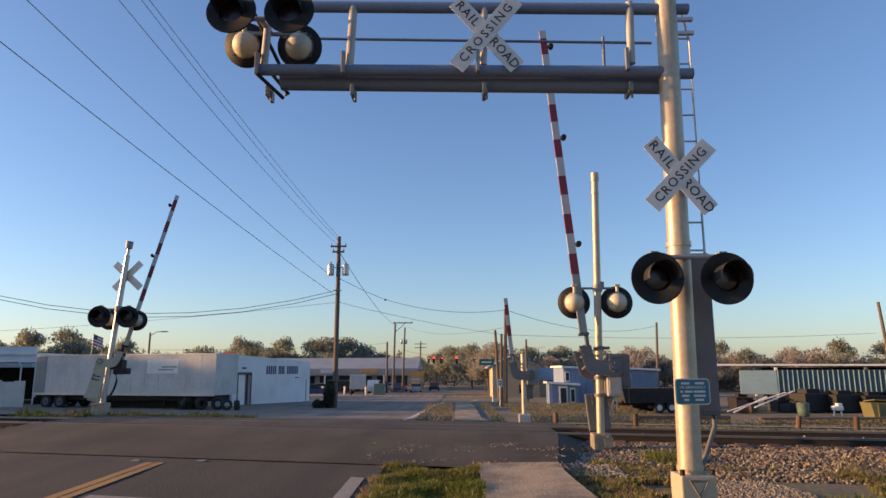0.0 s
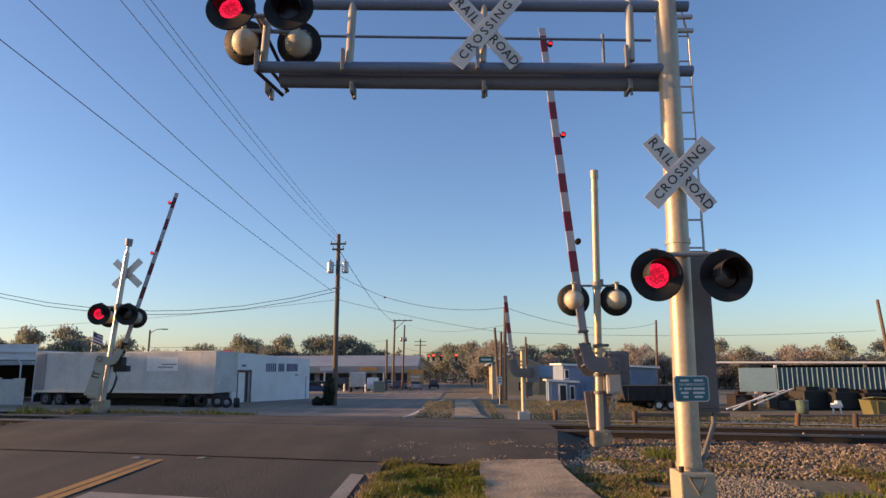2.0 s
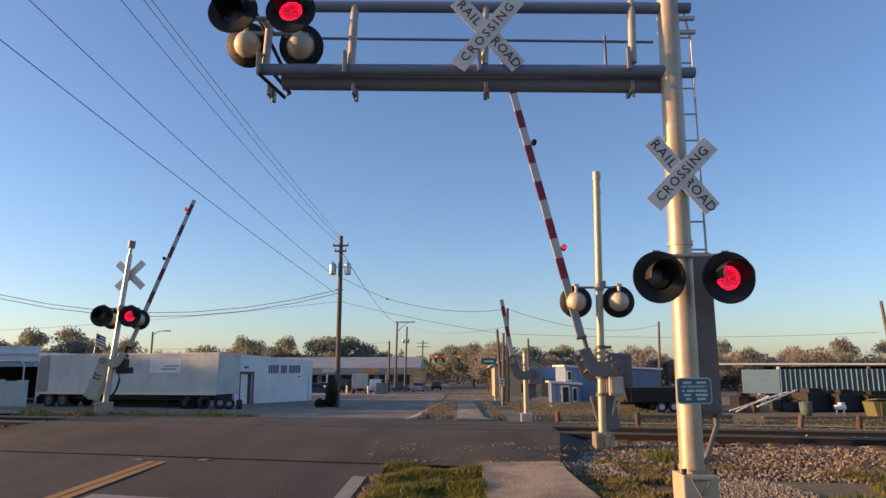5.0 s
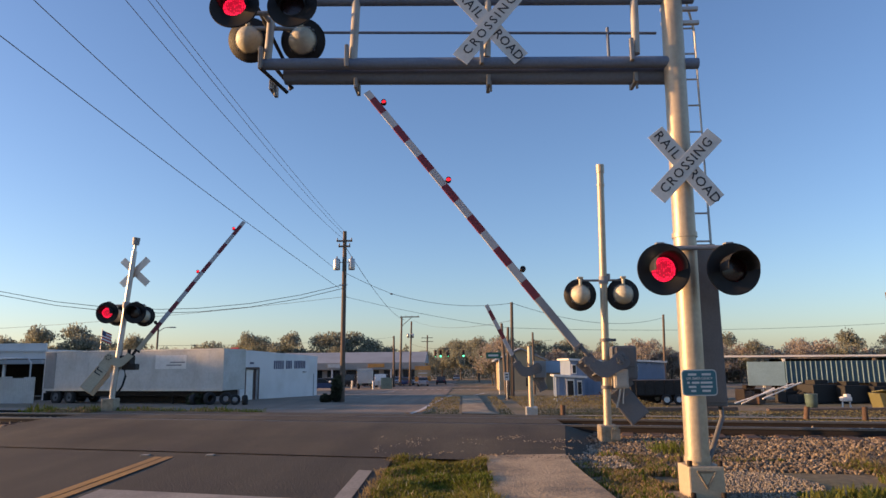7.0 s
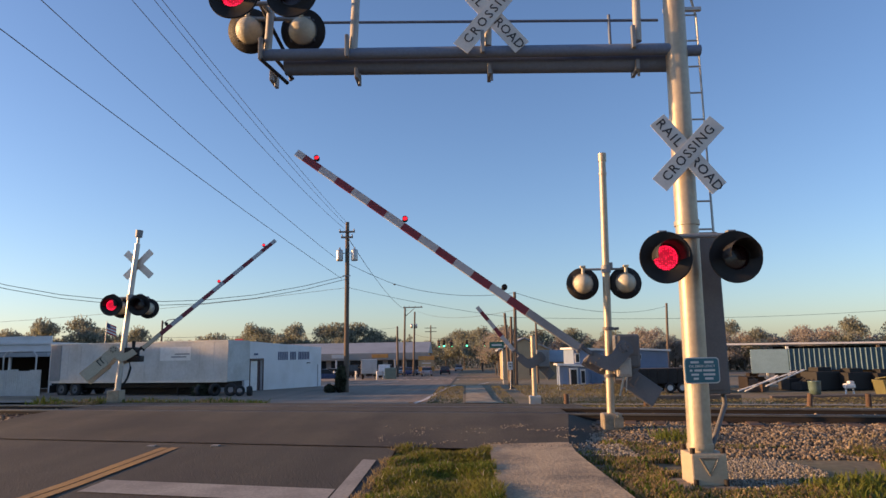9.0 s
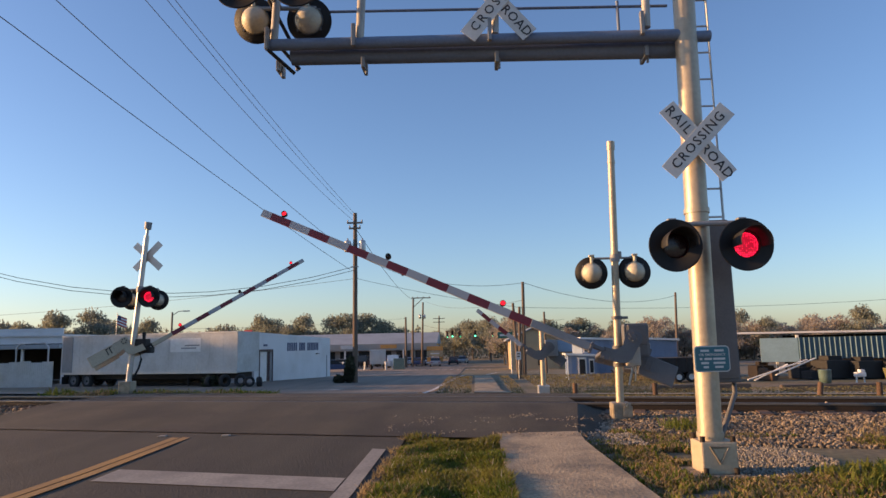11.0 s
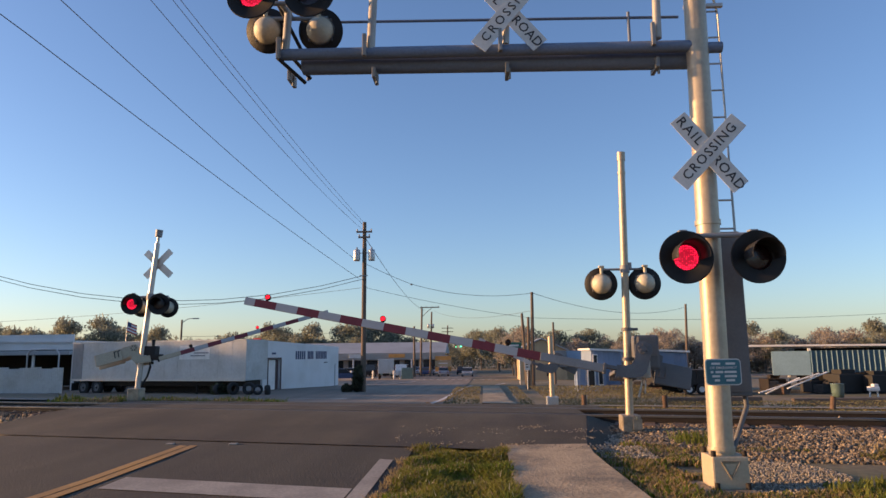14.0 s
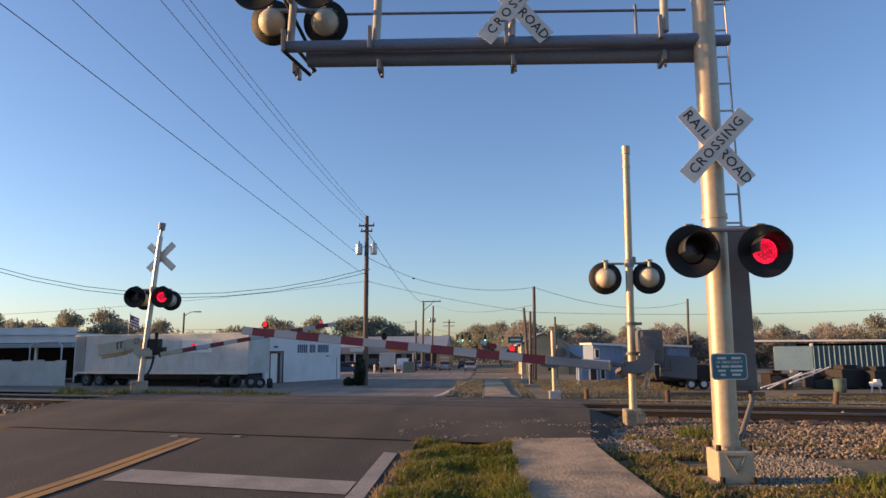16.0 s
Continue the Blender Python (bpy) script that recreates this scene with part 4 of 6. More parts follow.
def tree(name, label, at, height, radius, leaf, seed, leaves=4200, trunk=0.35, lobes=26, size=0.19):
    """A tapered trunk with limbs and a crown of small leaves in uneven lobes."""
    rng = np.random.default_rng(seed)
    t = thing(name, label, "tree", at, group="distant trees")
    bm = fresh()
    top = Vector((rng.normal(0, 0.2), rng.normal(0, 0.2), height * 0.5))
    tube(bm, (0, 0, -0.2), top, trunk * 0.5, trunk * 0.32, 8)
    centres = []
    for i in range(lobes):
        a, up = rng.random() * 6.283, rng.random()
        rr = radius * (0.25 + 0.75 * rng.random()) * math.sin(math.pi * (0.22 + 0.7 * up))
        c = Vector((rr * math.cos(a), rr * math.sin(a), height * (0.36 + 0.56 * up)))
        centres.append(c)
        if i % 2 == 0:
            mid = top * (0.55 + 0.4 * rng.random())
            tube(bm, mid, mid.lerp(c, 0.55) + Vector((0, 0, 0.15 * height * 0.2)), trunk * 0.18, trunk * 0.09, 5)
            tube(bm, mid.lerp(c, 0.55) + Vector((0, 0, 0.03 * height)), c, trunk * 0.09, 0.02, 4)
    part("trunk", bm, M["bark"], t)
    verts, faces = [], []
    for _ in range(leaves):
        c = centres[rng.integers(lobes)]
        v = rng.normal(0, 1, 3)
        v = v / np.linalg.norm(v) * rng.random() ** 0.45 * radius * 0.31
        p = np.array(c) + v * np.array([1.15, 1.15, 0.75])
        q = np.array(Euler(rng.random(3) * 6.28).to_matrix())
        s = size * (0.5 + rng.random())
        k = len(verts)
        for u, w in ((-1, 0), (0, -0.55), (1, 0), (0, 0.55)):
            verts.append(tuple(p + q @ np.array([u * s, w * s, 0])))
        faces.append((k, k + 1, k + 2, k + 3))
    mesh_of("crown", verts, faces, leaf, t)
    return t


# ---- poles, lamps and wires ----
def ground_at(x, y):
    return min(road_z(x, y), land_z(x, y))


def wood_pole(at, top, r=0.15, lean=0.0, label="weathered wooden utility pole"):
    t = thing("utility_pole", label, "utility pole", at, group="utility poles")
    bm = fresh()
    tube(bm, (0, 0, -0.3), (lean, 0, top - at[2]), r, r * 0.7, 12)
    part("shaft", bm, M["wood_pole"], t)
    return t


UP = (-7.43, 41.4, -0.5)
up = wood_pole(UP, 10.1, 0.17, 0.02, "tall wooden utility pole with crossarms and transformers")
for z, w in ((9.95, 1.0), (9.6, 0.75)):
    bm = fresh()
    box(bm, (0.02, -0.12, z), (w, 0.09, 0.11), 0.01)
    part("crossarm", bm, M["wood_pole"], up)
    for x in (-w / 2 + 0.05, w / 2 - 0.05):
        bm = fresh()
        lathe(bm, [(0.02, 0), (0.05, 0.03), (0.03, 0.06), (0.05, 0.09), (0.02, 0.15), (0.001, 0.16)], 10, pose(0.02 + x, -0.12, z + 0.05))
        part("insulator", bm, M["grey_paint"], up)
for x in (-0.44, 0.5):
    bm = fresh()
    lathe(bm, [(0.001, 0.0), (0.2, 0.0), (0.21, 0.05), (0.21, 0.62), (0.18, 0.7), (0.05, 0.74), (0.05, 0.86), (0.001, 0.86)], 18, pose(x, -0.1, 8.1))
    box(bm, (x * 0.5, -0.05, 8.6), (abs(x), 0.05, 0.05), 0.005)
    part("transformer", bm, M["galvanised"], up, "grey can transformer")
bm = fresh()
box(bm, (0, -0.1, 7.15), (0.5, 0.06, 0.06), 0.01)
tube(bm, (0.16, -0.1, 5.4), (0.16, -0.1, 9.2), 0.02, 0.02, 6)
part("bracket", bm, M["grey_paint"], up)


def foliage(name, label, at, dims, count, leaf, size=0.12, seed=3, category="bush"):
    rng = np.random.default_rng(seed)
    verts, faces = [], []
    for _ in range(count):
        v = rng.normal(0, 1, 3)
        v = v / np.linalg.norm(v) * rng.random() ** 0.4
        p = np.array(at) + v * np.array(dims) * (1 + 0.3 * noise.noise(tuple(v * 2.5)))
        p[2] = max(p[2], at[2] - dims[2])
        q = np.array(Euler(rng.random(3) * 6.28).to_matrix())
        s, k = size * (0.5 + rng.random()), len(verts)
        for u, w in ((-1, 0), (0, -0.6), (1, 0), (0, 0.6)):
            verts.append(tuple(p + q @ np.array([u * s, w * s, 0])))
        faces.append((k, k + 1, k + 2, k + 3))
    return tagged(mesh_of(name, verts, faces, leaf), label, category)


foliage("ivy_bush", "dark ivy climbing the foot of the utility pole", (-7.72, 41.1, 0.25), (0.32, 0.3, 0.85), 800, M["leaf_dark"])
foliage("shrub", "low dark shrub beside the utility pole", (-8.35, 41.2, -0.3), (0.42, 0.35, 0.28), 420, M["leaf_dark"], 0.1, 9)


def wire(points, r=0.012, label="thin black overhead wire"):
    bm = fresh()
    path_tube(bm, points, r * 0.82, 5)
    return tagged(part("overhead_wire", bm, M["cable"]), label, "cable", group="overhead wires")


def strand(a, b, sag, n=14):
    a, b = Vector(a), Vector(b)
    return [a.lerp(b, i / n) - Vector((0, 0, 4 * sag * (i / n) * (1 - i / n))) for i in range(n + 1)]


def along(a, b, y):
    a, b = Vector(a), Vector(b)
    return a + (b - a) * ((y - a.y) / (b.y - a.y))


for a, b, r, sag in (((-7.73, 41.3, 6.48), (-11.08, 15, 9.63), 0.016, 0.13), ((-7.9, 41.3, 7.62), (-10.48, 15, 10.67), 0.015, 0.2), ((-7.56, 41.3, 9.64), (-8.2, 15, 10.63), 0.012, 0.32), ((-7.45, 41.3, 9.86), (-7.64, 15, 10.62), 0.011, 0.25), ((-7.42, 41.3, 10.04), (-7.45, 15, 10.62), 0.011, 0.16)):
    wire(strand(a, b, sag) + [along(a, b, -30)], r)
for dz in (0, -0.22):
    wire([(x, 41.3 - (-7.4 - x) * 0.16, 5.12 + dz + 0.0133 * (x + 18.2) ** 2 * (1.0 if x > -18.2 else 1.0)) for x in (-7.5, -10, -13, -16, -18.2, -21, -24, -27, -30, -34)], 0.022)
Q3 = (3.42, 46, 5.8)
RP = (21.3, 71, 6.3)
wire(strand((-7.3, 41.3, 7.4), (-4.7, 44, 6.35), 0.05) + strand((-4.7, 44, 6.35), Q3, 0.45)[1:], 0.018)
wire(strand(Q3, RP, 1.0), 0.02)
wire(strand((-7.3, 41.3, 5.9), (3.17, 46, 4.1), 0.15), 0.014)
wire(strand((3.17, 46, 4.1), (31, 50, 4.3), 0.3), 0.014)
wire(strand((-7.3, 41.3, 9.0), (-9.5, 110, 8.9), 0.9), 0.025)
wire(strand((-27.7, 60, 3.6), (-10.7, 105, 5.9), 0.3), 0.018)
wire(strand((-8.0, 110, 8.8), (3.4, 46, 4.6), 0.8), 0.016)
wire(strand((-60, 60, 5.0), (-7.3, 42, 6.0), 0.6), 0.014)
bm = fresh()
lathe(bm, [(0.001, -0.09), (0.05, -0.06), (0.06, 0), (0.05, 0.06), (0.001, 0.09)], 10, pose(-4.7, 44, 6.33, 0, 90, 0))
tagged(part("wire_splice", bm, M["cable"]), "small dark splice on an overhead wire", "cable fitting")

p1 = wood_pole((-10.8, 105, -2.2), 6.1, 0.2)
p2 = wood_pole((-10.3, 110, -2.3), 9.3, 0.2, 0.28)
bm = fresh()
box(bm, (1.6, -0.15, 11.7), (3.2, 0.14, 0.16), 0.01)
tube(bm, (0.3, -0.1, 10.2), (1.9, -0.1, 11.6), 0.06, 0.05, 6)
for x in (0.2, 1.0, 2.0, 3.0):
    lathe(bm, [(0.03, 0), (0.07, 0.06), (0.04, 0.12), (0.001, 0.26)], 8, pose(x, -0.15, 11.75))
part("crossarm", bm, M["wood_pole"], p2)
p3 = wood_pole((-8.9, 112, -2.35), 8.8, 0.19, 0.35)
bm = fresh()
for x in (-0.2, 0.55):
    lathe(bm, [(0.001, 0.0), (0.2, 0.0), (0.2, 0.65), (0.001, 0.75)], 12, pose(x, -0.1, 8.4))
part("transformer", bm, M["galvanised"], p3)
p4 = wood_pole((-8.0, 148, -3.0), 8.0, 0.2, 0.25)
bm = fresh()
for z in (9.6, 10.4):
    box(bm, (0.2, -0.1, z), (2.6, 0.14, 0.14), 0.01)
part("crossarm", bm, M["wood_pole"], p4)
wood_pole((2.85, 45, -0.55), 4.35, 0.12, -0.24, "leaning weathered wooden pole")
wood_pole((3.0, 46, -0.55), 4.15, 0.12, 0.1)
wood_pole((3.3, 46, -0.55), 5.85, 0.14, 0.1)
wood_pole((6.25, 60, -1.0), 4.4, 0.12)
wood_pole((20.95, 71, -1.3), 6.6, 0.16, 0.3)
wood_pole((32.0, 50, -0.7), 6.6, 0.15, -0.6, "leaning weathered wooden pole")
for x, y, h in ((17.5, 68, 2.4), (15.6, 72, 1.9), (23.5, 70, 1.8)):
    wood_pole((x, y, ground_at(x, y)), h, 0.11)
slamp = thing("street_lamp", "dark street lamp on a bent arm", "street lamp", (-27.72, 60, -0.85))
bm = fresh()
tube(bm, (0, 0, -0.1), (0.05, 0, 6.0), 0.1, 0.08, 10)
part("post", bm, M["wood_pole"], slamp)
bm = fresh()
path_tube(bm, [(0.05, 0, 5.7), (0.6, 0, 6.05), (1.1, 0, 6.1)], 0.035)
box(bm, (1.35, 0, 6.08), (0.6, 0.2, 0.1), 0.03)
part("lamp_head", bm, M["grey_paint"], slamp)

# traffic lights on a span wire
wire(strand((-8.6, 112, 5.0), (-4.6, 105, 4.05), 0.1) + strand((-4.6, 105, 4.05), (14, 105, 5.2), 0.3)[1:], 0.025)
SIGNALS = []
M["signal_dark"] = surface("signal_dark", (0.02, 0.025, 0.022), 0.5, bump=0)
for x, faces_us in ((-4.35, False), (-3.45, True), (-2.35, False), (0.12, True), (2.75, False)):
    s = thing("traffic_light", "dark three-lamp traffic light hung on a wire", "traffic light", (x, 105, 3.25), 0 if faces_us else 60, group="traffic lights")
    bm = fresh()
    box(bm, (0, 0, 0), (0.36, 0.22, 1.1), 0.03)
    tube(bm, (0, 0, 0.5), (0, 0, 0.85), 0.03, 0.03, 6)
    for z in (0.36, 0, -0.36):
        lathe(bm, [(0.15, 0.1), (0.155, 0.3), (0.145, 0.3), (0.14, 0.1)], 14, pose(0, 0, z, 90, 0, 0), (-10, 190))
    part("head", bm, M["signal_dark"], s)
    for z, mt, which in ((0.36, "lit_red", "red"), (-0.36, "lit_green", "green")):
        bm = fresh()
        lathe(bm, [(0.001, 0.02), (0.1, 0.012), (0.13, 0.0)], 16, mi=0)
        lathe(bm, [(0.13, 0.0), (0.1, -0.012), (0.001, -0.02)], 16, mi=1)
        lens = part("lens", bm, [M[mt], M["signal_dark"]], s)
        SIGNALS.append((lens, pose(0, -0.13, z, 90, 0, 0), which))
M["sign_green"] = surface("sign_green", (0.02, 0.14, 0.1), 0.5, bump=0)
ss = thing("street_sign", "green street name sign on a post", "street sign", (2.3, 60, -1.0))
bm = fresh()
box(bm, (0.4, -0.05, 3.4), (1.3, 0.02, 0.55), 0.005)
part("panel", bm, M["sign_green"], ss)
bm = fresh()
box(bm, (0.4, -0.065, 3.4), (0.9, 0.01, 0.16))
part("print_bar", bm, M["white_sign"], ss)
bm = fresh()
tube(bm, (0.9, 0, 0), (0.9, 0, 3.7), 0.05, 0.05, 8)
part("post", bm, M["galvanised"], ss)
sp = thing("road_sign", "small white road sign on a post", "road sign", (2.72, 43, -0.55))
bm = fresh()
box(bm, (0.0, -0.18, 1.45), (0.32, 0.01, 0.5), 0.004)
part("panel", bm, M["white_sign"], sp)
for z, w in ((1.56, 0.2), (1.4, 0.16)):
    bm = fresh()
    box(bm, (0, -0.19, z), (w, 0.006, 0.07))
    part("print_bar", bm, M["sign_black"], sp)
bm = fresh()
tube(bm, (0, -0.15, 0), (0, -0.15, 1.7), 0.03, 0.03, 8)
part("post", bm, M["galvanised"], sp)

# ---- buildings beyond the track ----
M["white_wall"] = surface("white_wall", (0.68, 0.68, 0.68), 0.75, var=0.06, scale=0.6, fine=25, bump=0.12, stain=(0.5, 0.49, 0.46), stain_amount=0.5)
M["dark_blue"] = surface("dark_blue", (0.04, 0.06, 0.14), 0.6, bump=0)
# near-black: holds the shade inside open bays; also colours dark yard steel
M["dark_inside"] = surface("dark_inside", (0.025, 0.024, 0.024), 0.9, var=0.4, scale=1, fine=8, bump=0)
M["brown_door"] = surface("brown_door", (0.09, 0.05, 0.045), 0.6, bump=0.1)
# roof colour is lightened to include the haze over distant roofs
M["roof_grey"] = surface("roof_grey", (0.32, 0.35, 0.37), 0.6, 0.1, var=0.1, scale=0.5, fine=12, bump=0.1)
M["trailer_white"] = surface("trailer_white", (0.5, 0.51, 0.5), 0.55, 0.1, var=0.1, scale=0.8, fine=6, bump=0.05, stain=(0.36, 0.35, 0.32), stain_amount=0.7)
M["tan_wall"] = surface("tan_wall", (0.45, 0.33, 0.2), 0.8, var=0.12, scale=0.7, fine=20, bump=0.1)
# blue boards, with haze mixed in as a greyer base colour
M["blue_wall"] = surface("blue_wall", (0.2, 0.27, 0.38), 0.7, var=0.1, scale=1, fine=20, bump=0.1)
M["blue_metal"] = surface("blue_metal", (0.035, 0.09, 0.125), 0.55, 0.1, var=0.12, scale=1.2, fine=15, bump=0.05, stain=(0.04, 0.08, 0.11))
M["pale_cyan"] = surface("pale_cyan", (0.26, 0.4, 0.45), 0.6, var=0.1, scale=1, fine=15, bump=0.05)
M["sign_red"] = surface("sign_red", (0.5, 0.05, 0.05), 0.5, bump=0)
M["sign_orange"] = surface("sign_orange", (0.65, 0.3, 0.08), 0.5, bump=0)
M["yellow_green"] = surface("yellow_green", (0.14, 0.13, 0.05), 0.6, var=0.15, scale=2, fine=20, bump=0.1, stain=(0.1, 0.08, 0.04))
M["chrome"] = surface("chrome", (0.6, 0.6, 0.6), 0.2, 1.0, bump=0)
M["glass_dark"] = surface("glass_dark", (0.03, 0.035, 0.04), 0.08, var=0.05, bump=0)
M["plastic_white"] = surface("plastic_white", (0.7, 0.7, 0.68), 0.5, bump=0.02)

M["pale_tan"] = surface("pale_tan", (0.36, 0.34, 0.31), 0.8, var=0.1, scale=0.5, fine=10, bump=0.05)

# white shop with its long side to the road; local x runs along that side
shop_rz = math.degrees(math.atan2(11.8, 2.05))
shop = thing("shop_building", "white block shop with a flat roof and dark blue lettering", "building", (-14.6, 43.95, -0.85), shop_rz)
shop.scale = (1.1, 1.1, 1.1)
bm = fresh()
plate(bm, [(0, 0), (0.65, 0), (0.65, 2.15), (2.3, 2.15), (2.3, 0), (11.9, 0), (11.9, 3.0), (0, 3.3)], 0.25, pose(0, 0.125, 0))
part("wall", bm, M["white_wall"], shop)
for c, d in (((0.125, 3.5, 1.62), (0.25, 6.5, 3.24)), ((11.78, 3.5, 1.5), (0.25, 6.5, 3.0)), ((5.95, 6.87, 1.55), (11.9, 0.25, 3.1))):
    bm = fresh()
    box(bm, c, d, 0.01)
    part("wall", bm, M["white_wall"], shop)
bm = fresh()
plate(bm, [(0.2, 3.02), (11.7, 2.75), (11.7, 2.85), (0.2, 3.12)], 6.5, pose(0, 3.5, 0))
part("roof", bm, M["roof_grey"], shop)
bm = fresh()
box(bm, (1.3, 0.2, 1.06), (1.25, 0.05, 2.1), 0.01)
part("door", bm, M["white_paint"], shop, "pale shop door")
bm = fresh()
box(bm, (2.12, 0.2, 1.06), (0.36, 0.06, 2.1), 0.01)
part("door", bm, M["brown_door"], shop, "dark brown shop door")
bm = fresh()
for x in (0.62, 2.33):
    box(bm, (x, -0.01, 1.1), (0.07, 0.06, 2.2), 0.005)
box(bm, (1.47, -0.01, 2.2), (1.78, 0.06, 0.09), 0.005)
part("door_frame", bm, M["brown_door"], shop)
for x0, x1, n in ((4.35, 5.95, 5), (6.25, 7.25, 4), (7.6, 9.6, 7)):
    for i in range(n):
        w = (x1 - x0) / n
        bm = fresh()
        box(bm, (x0 + (i + 0.5) * w, -0.012, 2.38), (w * 0.62, 0.02, 0.55), 0.004)
        box(bm, (x0 + (i + 0.5) * w, -0.018, 2.38 + 0.12 * ((i * 7) % 3 - 1)), (w * 0.3, 0.02, 0.16), 0.004)
        part("letter_bar", bm, M["dark_blue"], shop)
bm = fresh()
box(bm, (1.35, -0.012, 2.5), (0.5, 0.02, 0.12))
part("number_bar", bm, M["dark_blue"], shop)
bm = fresh()
box(bm, (9.3, -0.08, 1.85), (0.35, 0.16, 0.05), 0.01)
part("wall_lamp", bm, M["sign_black"], shop)
bm = fresh()
box(bm, (11.2, -0.01, 0.85), (0.1, 0.03, 1.7), 0.004)
part("downpipe", bm, M["grey_paint"], shop)
bm = fresh()
box(bm, (5.95, -0.35, 0.02), (12.2, 0.7, 0.12), 0.02)
part("plinth", bm, M["concrete"], shop)
bm = fresh()
box(bm, (-0.12, 0.35, 3.05), (0.12, 0.5, 0.75), 0.01)
part("corner_sign", bm, M["sign_red"], shop, "red and white box sign at the roof corner")
bm = fresh()
box(bm, (-0.19, 0.42, 2.95), (0.03, 0.34, 0.3), 0.005)
part("corner_sign_panel", bm, M["white_sign"], shop)

# tyres by the shop
for i, (x, y, r, lean) in enumerate(((-13.6, 38.6, 0.36, 8), (-13.0, 38.4, 0.3, 30), (-14.6, 38.8, 0.36, 5), (-15.6, 39.0, 0.3, 20), (-12.4, 38.3, 0.28, 15))):
    bm = fresh()
    lathe(bm, [(r * 0.55, -0.12), (r * 0.9, -0.14), (r, -0.07), (r, 0.07), (r * 0.9, 0.14), (r * 0.55, 0.12), (r * 0.5, 0), (r * 0.55, -0.12)], 20, pose(x, y, ground_at(x, y) + r * 0.95, 90 - lean * 0.3, 0, 25 * i))
    tagged(part("tyre", bm, M["rubber"]), "old black tyre lying by the shop", "tyre", group="tyres by the shop")
foliage("shrub", "dark shrub growing behind the trailer's nose", (-15.6, 39.3, -0.3), (0.6, 0.5, 0.45), 700, M["leaf_dark"], 0.12, 5)


def wheel(parent, at, r=0.5, w=0.28, rim="chrome", side=-1):
    bm = fresh()
    m = pose(*at, 90, 0, 0)
    lathe(bm, [(r * 0.55, -w / 2), (r * 0.92, -w / 2), (r, -w / 3), (r, w / 3), (r * 0.92, w / 2), (r * 0.55, w / 2)], 24, m)
    t = part("tyre", bm, M["rubber"], parent)
    bm = fresh()
    lathe(bm, [(0.001, w * 0.34), (r * 0.2, w * 0.36), (r * 0.3, w * 0.25), (r * 0.5, w * 0.3), (r * 0.57, w * 0.5), (r * 0.57, -w * 0.5), (r * 0.3, -w * 0.25), (0.001, -w * 0.34)], 20, m)
    ob = part("rim", bm, M[rim], t)
    return t


# box trailer parked across the yard; local x along it, nose at +x
tr = thing("semi_trailer", "long grimy white box trailer parked in the yard", "trailer", (-19.95, 41.65, -0.55), -14)
tr.scale = (0.8, 0.9, 0.96)
L = 16.2
bm = fresh()
box(bm, (0, 0, 2.16), (L, 2.6, 2.5), 0.03)
part("body", bm, M["trailer_white"], tr)
for i in range(14):
    bm = fresh()
    box(bm, (-L / 2 + 0.6 + i * 1.2, -1.303, 2.16), (0.025, 0.01, 2.4), 0)
    part("panel_seam", bm, M["trailer_white"], tr)
bm = fresh()
box(bm, (0, -1.31, 0.95), (L, 0.05, 0.14), 0.01)
box(bm, (0, -1.31, 3.38), (L, 0.04, 0.1), 0.01)
part("side_rail", bm, M["galvanised"], tr)
bm = fresh()
box(bm, (-7.5, -1.31, 2.16), (1.0, 0.03, 2.4), 0.01)
part("door", bm, M["grey_paint"], tr, "grey side door panel")
bm = fresh()
box(bm, (3.6, -1.312, 2.65), (2.7, 0.012, 0.85), 0.002)
part("faded_panel", bm, M["white_paint"], tr, "faded paler painted panel")
for x, z in ((3.9, 2.45), (4.2, 2.62)):
    bm = fresh()
    box(bm, (x, -1.322, z), (1.3, 0.006, 0.08))
    part("print_bar", bm, M["grey_paint"], tr)
bm = fresh()
box(bm, (0.5, 0, 0.72), (L - 1.5, 1.6, 0.34), 0.01)
box(bm, (1.5, 0.4, 0.4), (9.0, 0.3, 0.7), 0.02)
for x in (-6.9, -5.6):
    tube(bm, (x, -1.2, 0.45), (x, 1.2, 0.45), 0.07, 0.07, 8)
part("chassis", bm, M["rust_steel"], tr)
bm = fresh()
for y in (-0.9, 0.9):
    tube(bm, (3.6, y, 0.0), (3.6, y, 0.6), 0.07, 0.07, 8)
    box(bm, (3.6, y, 0.03), (0.3, 0.25, 0.06), 0.01)
tube(bm, (3.6, -0.9, 0.35), (3.2, 0.9, 0.55), 0.03, 0.03, 6)
part("landing_gear", bm, M["rust_steel"], tr)
for x in (-6.9, -5.6):
    for y in (-1.08, 1.08):
        wheel(tr, (x, y, 0.5), rim="bracket_grey")
bm = fresh()
box(bm, (-7.95, -1.0, 0.5), (0.06, 0.6, 0.5), 0.01)
part("mudflap", bm, M["rubber"], tr)
bm = fresh()
box(bm, (-8.0, 0.0, 0.48), (0.1, 2.4, 0.35), 0.02)
part("rear_bumper", bm, M["white_paint"], tr)

